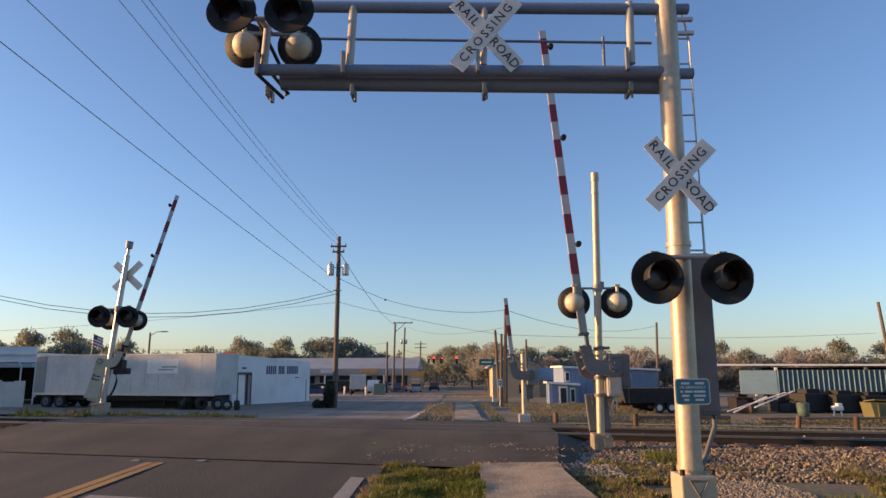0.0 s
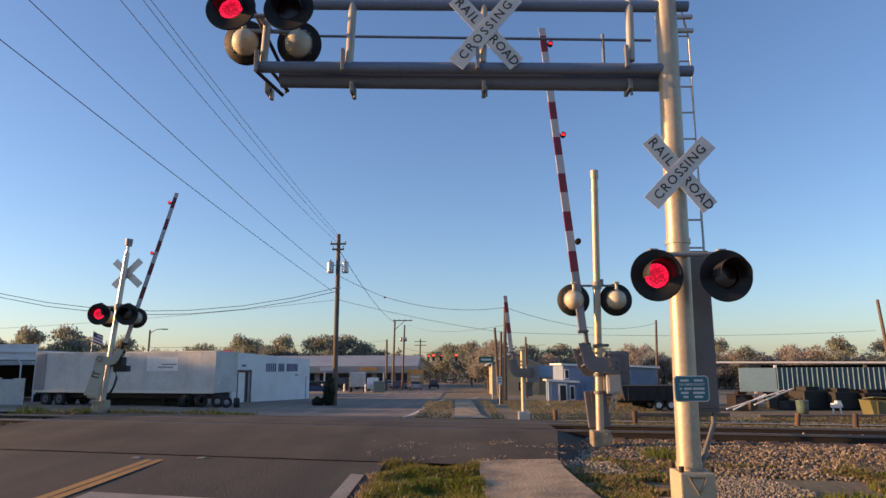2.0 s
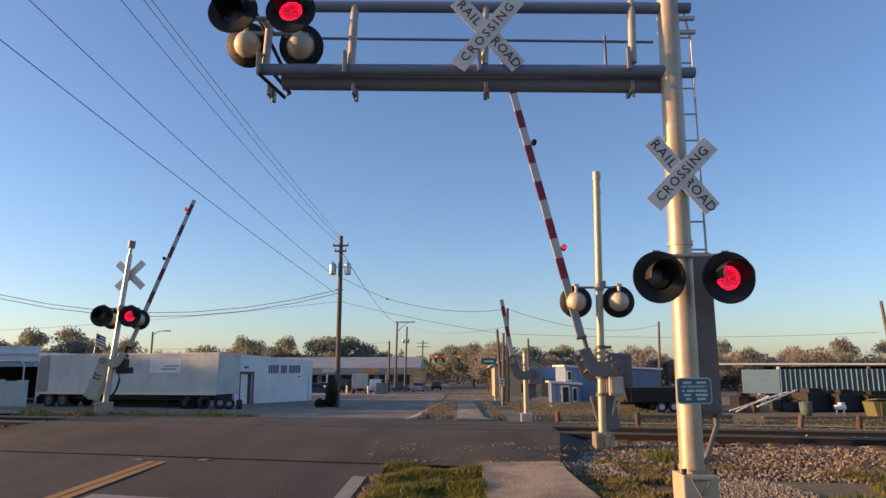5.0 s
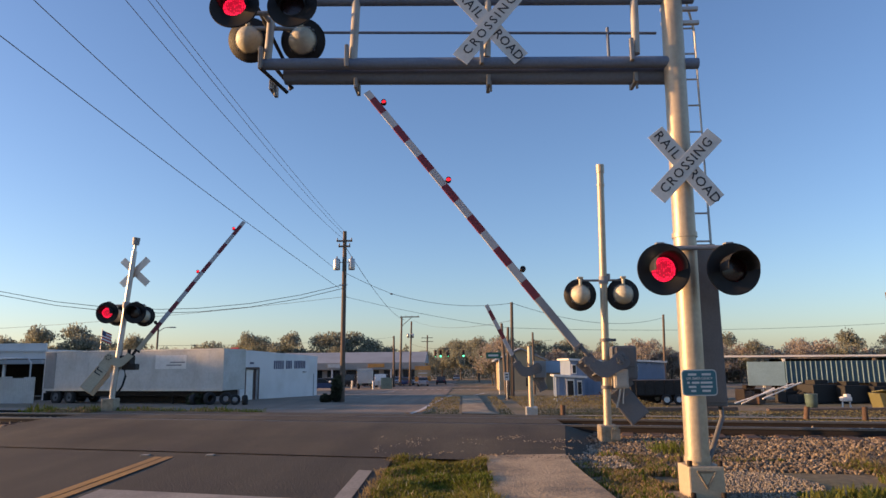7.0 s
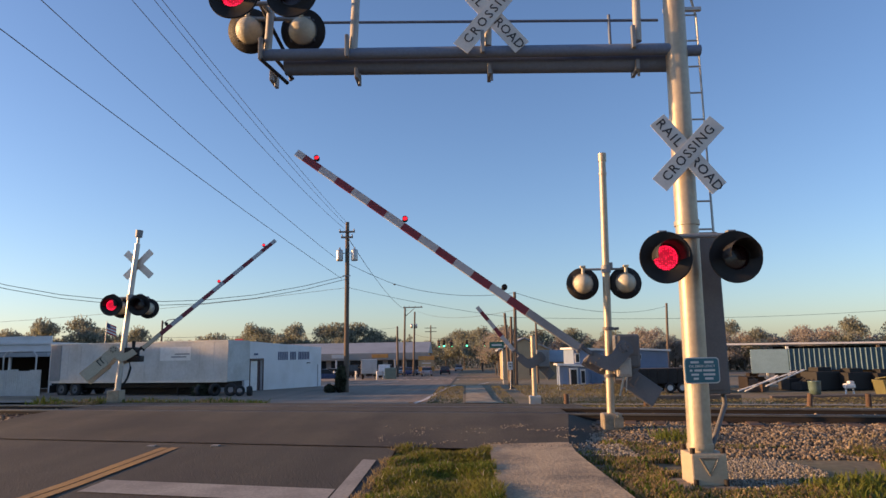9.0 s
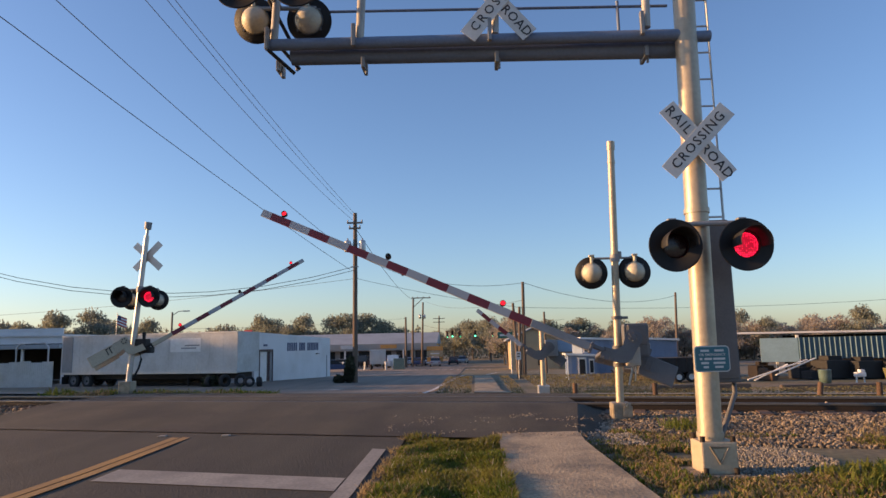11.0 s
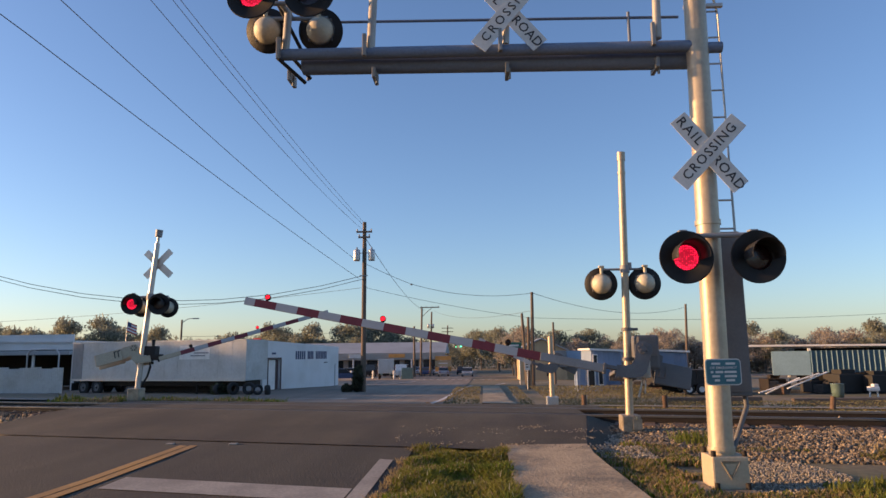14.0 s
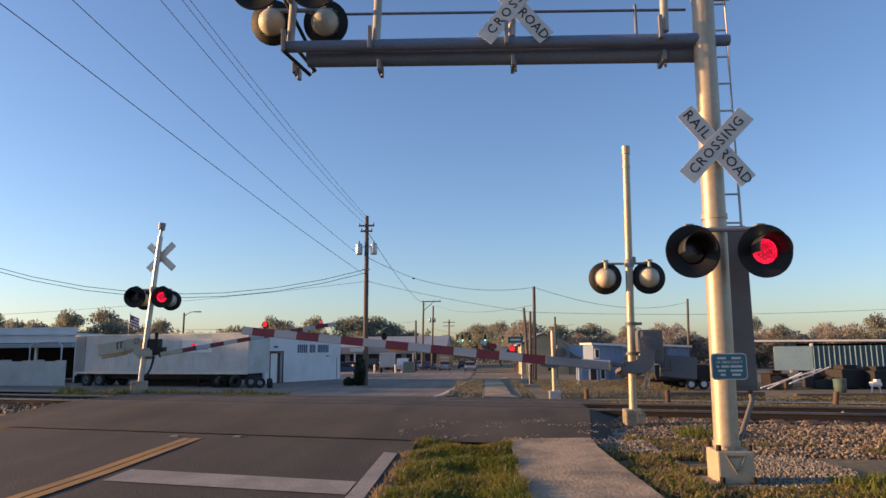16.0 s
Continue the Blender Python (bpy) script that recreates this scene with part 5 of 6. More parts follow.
# open-fronted workshop and its white fence at the yard's edge
wk = thing("workshop", "low workshop with a pale metal roof and dark open bays", "building", (-37.4, 50, -0.6))
bm = fresh()
plate(bm, [(-14, 3.75), (8.2, 3.45), (8.2, 3.6), (-14, 3.95)], 11, pose(0, 2, 0))
part("roof", bm, M["white_wall"], wk, "pale metal roof")
bm = fresh()
box(bm, (-3, -3.3, 3.5), (22, 0.1, 1.1), 0.01)
part("fascia", bm, M["white_wall"], wk)
bm = fresh()
box(bm, (-3, -3.5, 2.75), (22, 0.5, 0.3), 0.02)
part("canopy_edge", bm, M["roof_grey"], wk)
bm = fresh()
# inner walls coloured near-black for the shade in the bays
box(bm, (-3, 7, 1.75), (22, 0.2, 3.5), 0)
box(bm, (8.0, 2, 1.7), (0.2, 9.8, 3.4), 0)
part("wall", bm, M["dark_inside"], wk)
for x in (-11, -7, -3, 1, 5, 8):
    bm = fresh()
    box(bm, (x, -3.2, 1.6), (0.16, 0.16, 3.2), 0.01)
    part("post", bm, M["white_paint"], wk)
fence = thing("metal_fence", "white sheet metal fence in front of the workshop", "fence", (-34.6, 42.6, -0.55), -6)
for i in range(16):
    bm = fresh()
    x0, top = -5 + i * 0.8, 1.7 + 0.06 * math.sin(i * 2.1)
    wave = [(x0 + k * 0.79 / 12, 0.03 * (k % 2)) for k in range(13)]
    rows = [[bm.verts.new((x, y, z)) for x, y in wave] for z in (0.0, top)]
    back = [[bm.verts.new((x, y + 0.02, z)) for x, y in wave] for z in (0.0, top)]
    for k in range(12):
        bm.faces.new((rows[0][k], rows[0][k + 1], rows[1][k + 1], rows[1][k]))
        bm.faces.new((back[0][k + 1], back[0][k], back[1][k], back[1][k + 1]))
        bm.faces.new((rows[1][k], rows[1][k + 1], back[1][k + 1], back[1][k]))
    part("panel", bm, M["trailer_white"], fence)
gatef = thing("pipe_gate", "bent galvanised pipe gate frame", "gate", (-29.4, 43.4, -0.55), -8)
bm = fresh()
path_tube(bm, [(-1.2, 0, 0), (-1.2, 0, 2.6), (-0.9, 0, 2.9), (1.0, 0, 2.9), (1.25, 0, 2.6), (1.25, 0, 0)], 0.06)
path_tube(bm, [(-1.2, 0, 1.4), (1.25, 0, 1.4)], 0.04)
part("frame", bm, M["galvanised"], gatef)
fl = thing("flagpole", "slim pole with a small striped flag", "flag", (-33.0, 60, 0.1))
fl.scale = (0.72, 0.72, 0.84)
bm = fresh()
tube(bm, (0, 0, 0), (0.25, 0, 6.1), 0.05, 0.04, 8)
part("pole", bm, M["galvanised"], fl)
for i in range(7):
    bm = fresh()
    plate(bm, [(0.2, 5.9 - i * 0.16), (1.5, 5.45 - i * 0.16), (1.5, 5.29 - i * 0.16), (0.2, 5.74 - i * 0.16)], 0.02)
    part("stripe", bm, M["sign_red"] if i % 2 == 0 else M["white_paint"], fl)
bm = fresh()
plate(bm, [(0.19, 5.92), (0.75, 5.72), (0.75, 5.2), (0.19, 5.4)], 0.03)
part("canton", bm, M["dark_blue"], fl)
fl2 = thing("wooden_pole", "short thin wooden pole behind the trailer", "pole", (-19.6, 52, -0.6))
bm = fresh()
tube(bm, (0, 0, 0), (0.05, 0, 4.3), 0.04, 0.04, 8)
part("shaft", bm, M["wood_pole"], fl2)

# shopping strip and its sign
mall = thing("shopping_strip", "long low shop row with a blue-grey roof and tan front", "building", (-28.0, 130, -2.7))
bm = fresh()
plate(bm, [(-28, 0), (14.3, 0), (14.3, 2.4), (-28, 2.4)], 10, pose(0, 5.2, 0))
part("wall", bm, M["pale_tan"], mall)
bm = fresh()
box(bm, (-6.8, -0.2, 2.35), (42.6, 1.2, 0.75), 0.02)
part("fascia", bm, M["pale_tan"], mall, "pale tan fascia board")
bm = fresh()
plate(bm, [(-0.8, 2.62), (5.5, 3.95), (10.6, 2.6)], 42.8, pose(-6.8, 0, 0, 0, 0, 90))
part("roof", bm, M["roof_grey"], mall, "blue-grey metal roof")
for i in range(16):
    bm = fresh()
    box(bm, (-26.5 + i * 2.6, 0.17, 1.05), (1.9, 0.08, 1.7), 0.01)
    part("window", bm, M["glass_dark"], mall)
for i in range(11):
    bm = fresh()
    box(bm, (-26 + i * 4, -0.75, 1.0), (0.2, 0.2, 2.0), 0.01)
    part("post", bm, M["white_paint"], mall)
for x, mt in ((-9, "white_sign"), (2.5, "white_sign"), (8, "sign_orange")):
    bm = fresh()
    box(bm, (x, -0.83, 2.4), (2.2, 0.06, 0.4), 0.01)
    part("shop_sign", bm, M[mt], mall)
mall.scale = (1.42, 1.42, 1.75)
ps = thing("pylon_sign", "orange and yellow roadside sign board", "sign", (-6.7, 112, -2.4))
bm = fresh()
for x in (-0.5, 0.5):
    tube(bm, (x, 0, 0), (x, 0, 1.2), 0.08, 0.08, 8)
part("post", bm, M["galvanised"], ps)
for z, h, mt in ((1.65, 0.8, "sign_orange"), (2.6, 0.9, "tan_wall"), (3.45, 0.7, "sign_orange")):
    bm = fresh()
    box(bm, (0, -0.05, z), (2.7, 0.2, h), 0.02)
    part("panel", bm, M[mt], ps)
for z in (1.65, 2.6):
    bm = fresh()
    box(bm, (0, -0.17, z), (1.5, 0.02, 0.16), 0)
    part("print_bar", bm, M["white_sign"], ps)


# ---- vehicles ----
def car(label, at, rz, paint, kind="sedan", category="car"):
    t = thing("car" if kind != "van" else "van", label, category, at, rz, group="cars")
    if kind == "van":
        side = [(-2.4, 0.35), (2.4, 0.35), (2.5, 0.9), (2.1, 1.15), (1.5, 1.95), (-2.3, 2.0), (-2.45, 1.0)]
        glass = [(1.35, 1.2), (1.95, 1.18), (1.5, 1.82), (-1.9, 1.85), (-2.0, 1.2)]
    else:
        side = [(-2.2, 0.32), (2.2, 0.32), (2.28, 0.62), (2.05, 0.8), (1.1, 0.9), (-1.6, 0.95), (-2.15, 0.92), (-2.25, 0.6)]
        glass = [(1.05, 0.9), (0.35, 1.38), (-0.9, 1.42), (-1.65, 0.95)]
    bm = fresh()
    plate(bm, side, 1.72)
    bmesh.ops.bevel(bm, geom=bm.edges[:], offset=0.06, segments=2, affect="EDGES")
    part("body", bm, paint, t)
    bm = fresh()
    plate(bm, glass, 1.5 if kind != "van" else 1.73)
    part("windows", bm, M["glass_dark"], t)
    if kind != "van":
        bm = fresh()
        plate(bm, [(0.28, 1.38), (0.2, 1.44), (-0.85, 1.47), (-0.95, 1.4)], 1.4)
        part("roof", bm, paint, t)
    for x in (-1.4, 1.4):
        for y in (-0.78, 0.78):
            wheel(t, (x, y, 0.32), 0.32, 0.2)
    for y in (-0.62, 0.62):
        bm = fresh()
        box(bm, (2.22, y, 0.66), (0.08, 0.32, 0.12), 0.02)
        part("headlight", bm, M["plastic_white"], t)
        bm = fresh()
        box(bm, (-2.22, y, 0.7), (0.08, 0.3, 0.14), 0.02)
        part("tail_light", bm, M["red_paint"], t)
    return t


PAINTS = {}
for nm, c in (("white", (0.7, 0.7, 0.7)), ("silver", (0.4, 0.41, 0.43)), ("black", (0.02, 0.02, 0.022)), ("blue", (0.04, 0.07, 0.16)), ("red", (0.3, 0.03, 0.03)), ("teal", (0.13, 0.2, 0.18))):
    PAINTS[nm] = surface("car_" + nm, c, 0.3, 0.2, var=0.04, bump=0, coat=0.6)
for x, y, rz, p, kind in ((-19.2, 80, 5, "white", "sedan"), (-16.0, 81, 0, "silver", "sedan"), (-9.2, 76, 92, "white", "van"), (-11.4, 84, 80, "red", "sedan"), (-7.0, 84, 85, "blue", "sedan"), (-4.9, 82, 95, "silver", "sedan"), (-2.9, 90, 90, "black", "sedan"), (-14.6, 88, 8, "black", "sedan"), (-13.6, 82, 88, "black", "van"), (-22.5, 82, 80, "blue", "sedan"), (-8.6, 90, 70, "silver", "sedan"), (-6.0, 90, 90, "white", "sedan")):
    x, y = x * 1.36, y * 1.36
    car(f"{p} {kind} parked at the shops", (x, y, ground_at(x, y)), rz, PAINTS[p], kind, "van" if kind == "van" else "car")
car("dark blue sedan parked behind the shop corner", (-16.9, 80.0, ground_at(-16.9, 80)), 12, PAINTS["blue"])
bt = thing("box_truck", "white and pale blue box truck parked at the kerb", "truck", (-13.5, 93, ground_at(-13.5, 93)), 97)
bm = fresh()
box(bm, (-1.2, 0, 1.75), (3.6, 2.1, 1.9), 0.03)
part("cargo_box", bm, M["trailer_white"], bt)
bm = fresh()
plate(bm, [(0.75, 0.5), (2.5, 0.5), (2.55, 1.1), (1.9, 1.25), (1.55, 1.95), (0.75, 1.95)], 1.9)
part("cab", bm, M["pale_cyan"], bt)
bm = fresh()
plate(bm, [(1.85, 1.28), (1.58, 1.85), (1.1, 1.85), (1.1, 1.28)], 1.93)
part("windows", bm, M["glass_dark"], bt)
for x in (-2.0, 1.6):
    for y in (-0.9, 0.9):
        wheel(bt, (x, y, 0.4), 0.4, 0.24)
bm = fresh()
box(bm, (-0.4, 0, 0.6), (5.2, 0.8, 0.2), 0.01)
part("chassis", bm, M["rust_steel"], bt)
suv = car("dark sport utility car driving along the cross street", (-17.4, 102, ground_at(-17, 102)), 0, PAINTS["black"], "van")
moving = car("silver sedan driving up the road towards the crossing", (2.0, 150, ground_at(2, 150)), -90, PAINTS["silver"])
# white marker posts and a green cabinet on the corner
for x, y in ((-11.6, 93), (-11.9, 89), (-11.3, 98), (-15.2, 92), (-19.2, 97), (-25.4, 97)):
    bm = fresh()
    tube(bm, (x, y, ground_at(x, y) - 0.05), (x, y, ground_at(x, y) + 1.1), 0.12, 0.12, 10)
    tagged(part("bollard", bm, M["plastic_white"]), "short white bollard at the yard's edge", "bollard", group="bollards")
bm = fresh()
box(bm, (-10.2, 90, ground_at(-10.2, 90) + 0.75), (1.5, 0.9, 1.5), 0.05)
tagged(part("utility_cabinet", bm, PAINTS["teal"]), "green metal utility cabinet on the corner", "utility cabinet")

# ---- yard on the other side of the road ----
tan = thing("tan_house", "tan building with a pale gable", "building", (7.0, 80, -1.6))
bm = fresh()
plate(bm, [(-2.7, 0), (2.8, 0), (2.8, 3.6), (-0.1, 4.9), (-2.7, 3.6)], 7, pose(0, 3.5, 0))
part("wall", bm, M["tan_wall"], tan)
for s in (-1, 1):
    bm = fresh()
    plate(bm, [(-0.1, 4.95), (s * 3.2 - 0.1, 3.5), (s * 3.2 - 0.1, 3.65), (-0.1, 5.1)], 7.5, pose(0, 3.5, 0))
    part("roof", bm, M["roof_grey"], tan)
bm = fresh()
box(bm, (0.8, -0.02, 1.1), (0.8, 0.06, 1.0), 0.01)
part("window", bm, M["glass_dark"], tan)
low = thing("low_house", "low house with a grey shingle roof", "building", (13.0, 82, -1.65))
bm = fresh()
box(bm, (0, 3, 1.1), (9, 6, 2.2), 0)
part("wall", bm, M["tan_wall"], low)
bm = fresh()
plate(bm, [(-0.4, 2.15), (3, 3.6), (6.4, 2.15)], 9.6, pose(0, 0, 0, 0, 0, 90))
part("roof", bm, M["roof_grey"], low)


def blue_shed(label, at, rz, w, d, h, windows):
    t = thing("blue_shed", label, "shed", at, rz, group="blue sheds")
    bm = fresh()
    box(bm, (0, d / 2, h / 2), (w, d, h), 0.01)
    part("wall", bm, M["blue_wall"], t, "pale blue boarded wall")
    n = int(w / 0.3)
    for i in range(n):
        bm = fresh()
        box(bm, (-w / 2 + (i + 0.5) * w / n, -0.01, h / 2), (0.04, 0.03, h), 0)
        part("batten", bm, M["blue_wall"], t)
    bm = fresh()
    plate(bm, [(-w / 2 - 0.15, h), (w / 2 + 0.15, h - 0.12), (w / 2 + 0.15, h), (-w / 2 - 0.15, h + 0.12)], d + 0.4, pose(0, d / 2, 0))
    part("roof", bm, M["white_paint"], t)
    for x, z, ww, hh in windows:
        bm = fresh()
        box(bm, (x, -0.03, z), (ww, 0.05, hh), 0.005)
        f = part("window", bm, M["white_paint"], t)
        bm = fresh()
        box(bm, (x, -0.06, z), (ww * 0.7, 0.03, hh * 0.8), 0.003)
        part("pane", bm, M["glass_dark"], f)
    return t


blue_shed("small pale blue shed with a white flat roof", (7.6, 42.5, -0.6), 8, 1.9, 2.2, 2.45, [(-0.72, 1.9, 0.3, 0.6)])
blue_shed("small pale blue booth with a door", (6.4, 41.0, -0.6), 0, 1.7, 1.2, 1.5, [(-0.0, 0.8, 0.5, 1.1), (0.55, 0.8, 0.3, 0.9)])
blue_shed("blue container shed on blocks", (12.15, 44.5, 0.4), 0, 1.95, 3.0, 1.35, [(-0.85, 0.9, 0.18, 0.35)])
bm = fresh()
for x in (11.3, 13.3):
    box(bm, (x, 45, -0.15), (0.4, 1.8, 1.15), 0.03)
tagged(part("block_stack", bm, M["concrete"]), "dark concrete blocks carrying the shed", "blocks")
dk = thing("dump_trailer", "dark tandem-axle tipping trailer", "trailer", (11.0, 36.5, -0.5), 3)
dk.scale = (0.72, 0.72, 0.72)
bm = fresh()
plate(bm, [(-3.2, 0.7), (3.0, 0.7), (3.2, 1.75), (-3.4, 1.75)], 2.1)
for i in range(9):
    box(bm, (-2.9 + i * 0.7, -1.08, 1.2), (0.08, 0.06, 1.0), 0)
part("body", bm, M["dark_inside"], dk, "dark steel trailer body")
bm = fresh()
box(bm, (0, 0, 0.6), (6.6, 0.9, 0.16), 0.01)
path_tube(bm, [(-3.3, 0, 0.55), (-4.6, 0, 0.5)], 0.06)
part("chassis", bm, M["rust_steel"], dk)
for x in (-0.75, 0.15):
    for y in (-1.0, 1.0):
        wheel(dk, (x, y, 0.38), 0.38, 0.24, "plastic_white")
# scattered scrap and dark plant along the yard
for i in range(26):
    x, y = 6 + 22 * RNG.random(), 36 + 5 * RNG.random()
    s = 0.3 + 0.7 * RNG.random()
    g = ground_at(x, y)
    bm = fresh()
    box(bm, (0, 0, s * 0.35), (s * 1.5, s, s * 0.7), 0.04)
    box(bm, (s * 0.4, -s * 0.2, s * 0.75), (s * 0.6, s * 0.5, s * 0.3), 0.02)
    tube(bm, (-s * 0.6, 0, s * 0.5), (-s * 0.2, -s * 0.5, s * 1.1), 0.04, 0.04, 6)
    ob = part("scrap_part", bm, (M["dark_inside"], M["rust_steel"], M["tie_wood"])[i % 3])
    ob.matrix_basis = pose(x, y, g, 0, 0, 360 * RNG.random())
    tagged(ob, "rusty scrap machinery part lying in the yard", "scrap", group="yard scrap")

# open shed with blue corrugated sides
shed = thing("open_shed", "open pole shed with blue ribbed sheeting and a pale roof", "shed", (18.6, 37.6, -0.5), -13)
bm = fresh()
plate(bm, [(-4.4, 2.42), (12.5, 2.32), (12.5, 2.42), (-4.4, 2.52)], 6, pose(0, 3, 0))
part("roof", bm, M["white_wall"], shed, "pale metal roof edge")
for i in range(52):
    bm = fresh()
    x = -0.9 + i * 0.25
    plate(bm, [(x, 1.0), (x + 0.035, 1.0), (x + 0.035, 2.16), (x, 2.16)], 0.05, pose(0, 0.0, 0))
    part("rib", bm, M["pale_cyan"], shed)
bm = fresh()
box(bm, (5.6, 0.04, 1.58), (13.2, 0.03, 1.17), 0)
part("sheeting", bm, M["blue_metal"], shed)
bm = fresh()
box(bm, (-1.9, 0.05, 1.5), (1.9, 0.06, 1.3), 0.005)
part("sheeting", bm, M["pale_cyan"], shed, "pale blue flat sheeting")
for x in (-4.2, -0.95, 3.5, 8, 12.3):
    for y in (0.1, 5.8):
        bm = fresh()
        box(bm, (x, y, 1.15), (0.14, 0.14, 2.3), 0.01)
        part("post", bm, M["white_paint"] if x < 0 else M["wood_pole"], shed)
bm = fresh()
# near-black wall colour for the shade under the shed roof
box(bm, (6.0, 5.95, 1.15), (13.0, 0.1, 2.3), 0)
part("back_wall", bm, M["dark_inside"], shed)
# stored machines; their black colour imitates the shade under the roof
for i in range(8):
    s = 0.5 + 0.5 * RNG.random()
    bm = fresh()
    box(bm, (0, 0, s * 0.5), (s * 1.6, s * 1.2, s), 0.05)
    box(bm, (0, 0, s * 1.1), (s * 0.9, s * 0.7, s * 0.25), 0.03)
    ob = part("machine", bm, M["black_paint"])
    x, y = 17.5 + i * 1.5, 37.5 - i * 0.3
    ob.matrix_basis = pose(x, y, ground_at(x, y), 0, 0, 40 * RNG.random())
    tagged(ob, "machine stored under the open shed, blackened for its shade", "machine", group="stored machines")
bench = thing("lumber_stack", "pale planks leaning over dark scrap", "planks", (14.6, 33.5, -0.45))
for a, b in (((-1.5, 0, 0.15), (1.4, 0, 1.05)), ((-1.1, 0.2, 0.1), (0.5, 0.1, 0.85)), ((-0.2, -0.1, 0.35), (1.8, 0.1, 1.1))):
    bm = fresh()
    m = look(a, b)
    box(bm, (0, 0, -(Vector(b) - Vector(a)).length / 2), (0.1, 0.05, (Vector(b) - Vector(a)).length), 0.006)
    bm.transform(m)
    part("plank", bm, M["white_paint"], bench)
bm = fresh()
lathe(bm, [(0.001, 0), (0.24, 0), (0.27, 0.3), (0.285, 0.6), (0.3, 0.62), (0.26, 0.62), (0.001, 0.56)], 20, pose(16.3, 32.6, ground_at(16.1, 32.6)))
tagged(part("barrel", bm, PAINTS["teal"]), "pale blue-green plastic barrel", "barrel")
bm = fresh()
box(bm, (0, 0, 0.5), (0.6, 0.45, 0.3), 0.1)
box(bm, (0.1, 0, 0.7), (0.3, 0.35, 0.2), 0.05)
tube(bm, (-0.25, 0, 0), (-0.2, 0, 0.5), 0.05, 0.05, 6)
tube(bm, (0.25, 0, 0), (0.2, 0, 0.5), 0.05, 0.05, 6)
ob = part("outboard_motor", bm, M["plastic_white"])
ob.matrix_basis = pose(17.9, 32.6, ground_at(17.9, 32.6)) @ Matrix.Scale(0.75, 4)
tagged(ob, "white motor on a dark stand", "motor")
dp = thing("dumpster", "dull yellow-green metal dumpster with an open lid", "dumpster", (16.75, 27.2, -0.2), -6)
bm = fresh()
plate(bm, [(-0.6, 0), (0.6, 0), (0.72, 0.62), (-0.72, 0.62)], 0.9)
for x in (-0.45, 0, 0.45):
    box(bm, (x, -0.46, 0.3), (0.05, 0.04, 0.58), 0.005)
part("bin", bm, M["yellow_green"], dp)
bm = fresh()
box(bm, (0.1, 0.1, 0.66), (1.3, 0.9, 0.04), 0.01, pose(0, 0, 0, -6, 3, 0))
part("lid", bm, M["yellow_green"], dp)

# short posts along the track
for x, d, lean in ((5.0, 20.2, 0.0), (9.35, 20.9, 8), (10.8, 21.0, 3), (13.8, 21.2, 5), (16.9, 21.6, 0), (2.9, 20.6, 0)):
    px, py = slanted(x, d)
    bm = fresh()
    tube(bm, (0, 0, -0.1), (0, 0, 0.36), 0.075, 0.07, 10)
    ob = part("timber_post", bm, M["tie_wood"])
    ob.matrix_basis = pose(px, py, land_z(px, py) - 0.03, 0, lean, 0)
    tagged(ob, "short weathered timber post beside the track", "post", group="track posts")
for x0, x1, y in ((6.2, 9.6, 24.5), (11.0, 16.5, 25.3)):
    bm = fresh()
    box(bm, ((x0 + x1) / 2, y, land_z((x0 + x1) / 2, y) + 0.12), (x1 - x0, 0.22, 0.3), 0.03)
    tagged(part("timber_baulk", bm, M["wood_pole"]), "long timber baulk lying in the grass", "timber", group="timber baulks")

# ---- trees ----
kinds = [tree("tree", "dull olive oak with an open crown", (-60, 118, -2.6), 9.0, 4.2, M["leaf_olive"], 11),
         tree("tree", "dark green oak with a broad crown", (-45, 120, -2.6), 8.6, 4.6, M["leaf_green"], 12),
         tree("tree", "bare brownish tree with thin foliage", (60, 120, -2.6), 8.4, 3.8, M["leaf_brown"], 13, leaves=2600, size=0.15),
         tree("tree", "thin dull brown tree with bare branches", (48, 118, -2.6), 7.4, 3.4, M["leaf_brown"], 14, leaves=2000, size=0.14)]
rng = np.random.default_rng(5)


def plant(k, x, y, s=1.0):
    t = copy_thing(kinds[k], pose(x, y, ground_at(x, y), 0, 0, 360 * rng.random()))
    s *= 0.97
    t.scale = (s, s, s * (0.95 + 0.25 * rng.random()))
    return t


for i in range(26):                      # unseen tree belt, added to block the low sun from the yard
    plant(int(rng.choice([0, 1])), -64 - 10 * rng.random(), 12 + i * 2.6 + rng.normal(0, 0.8), 1.0 + 0.3 * rng.random())
for i in range(34):                      # behind the yard and the shops
    x = -112 + i * 3.0 + rng.normal(0, 0.7)
    x, y = x * 1.25, 152 + 14 * rng.random() - 0.1 * (x + 60)
    plant(int(rng.choice([0, 1, 0, 3])), x, y, (0.95 + 0.4 * rng.random()) * (0.86 if x > -75 else 1))
for x, y, s in ((-64, 100, 0.98), (-59, 102, 0.92), (-70, 101, 0.95), (-67, 104, 1.05), (-61.5, 105, 1.0), (-75, 103, 0.95), (-56, 112, 0.85), (-46, 152, 1.1), (-41, 151, 1.0), (-37, 153, 0.95), (-29, 150, 1.25), (-25, 152, 1.2), (-22, 150, 0.9)):
    plant(1 if x > -50 else 0, x, y, s)
for i in range(30):                      # brown wood beyond the sheds
    x = 18 + i * 2.7 + rng.normal(0, 0.6)
    y = 112 + 12 * rng.random()
    plant(int(rng.choice([2, 3, 2, 0])), x, y, 0.72 + 0.3 * rng.random())
for i in range(16):                      # right of the road
    x = 5.5 + i * 1.6 + rng.normal(0, 0.5)
    y = 108 + 14 * rng.random()
    plant(int(rng.choice([0, 1, 1, 2])), x, y, 0.6 + 0.22 * rng.random())
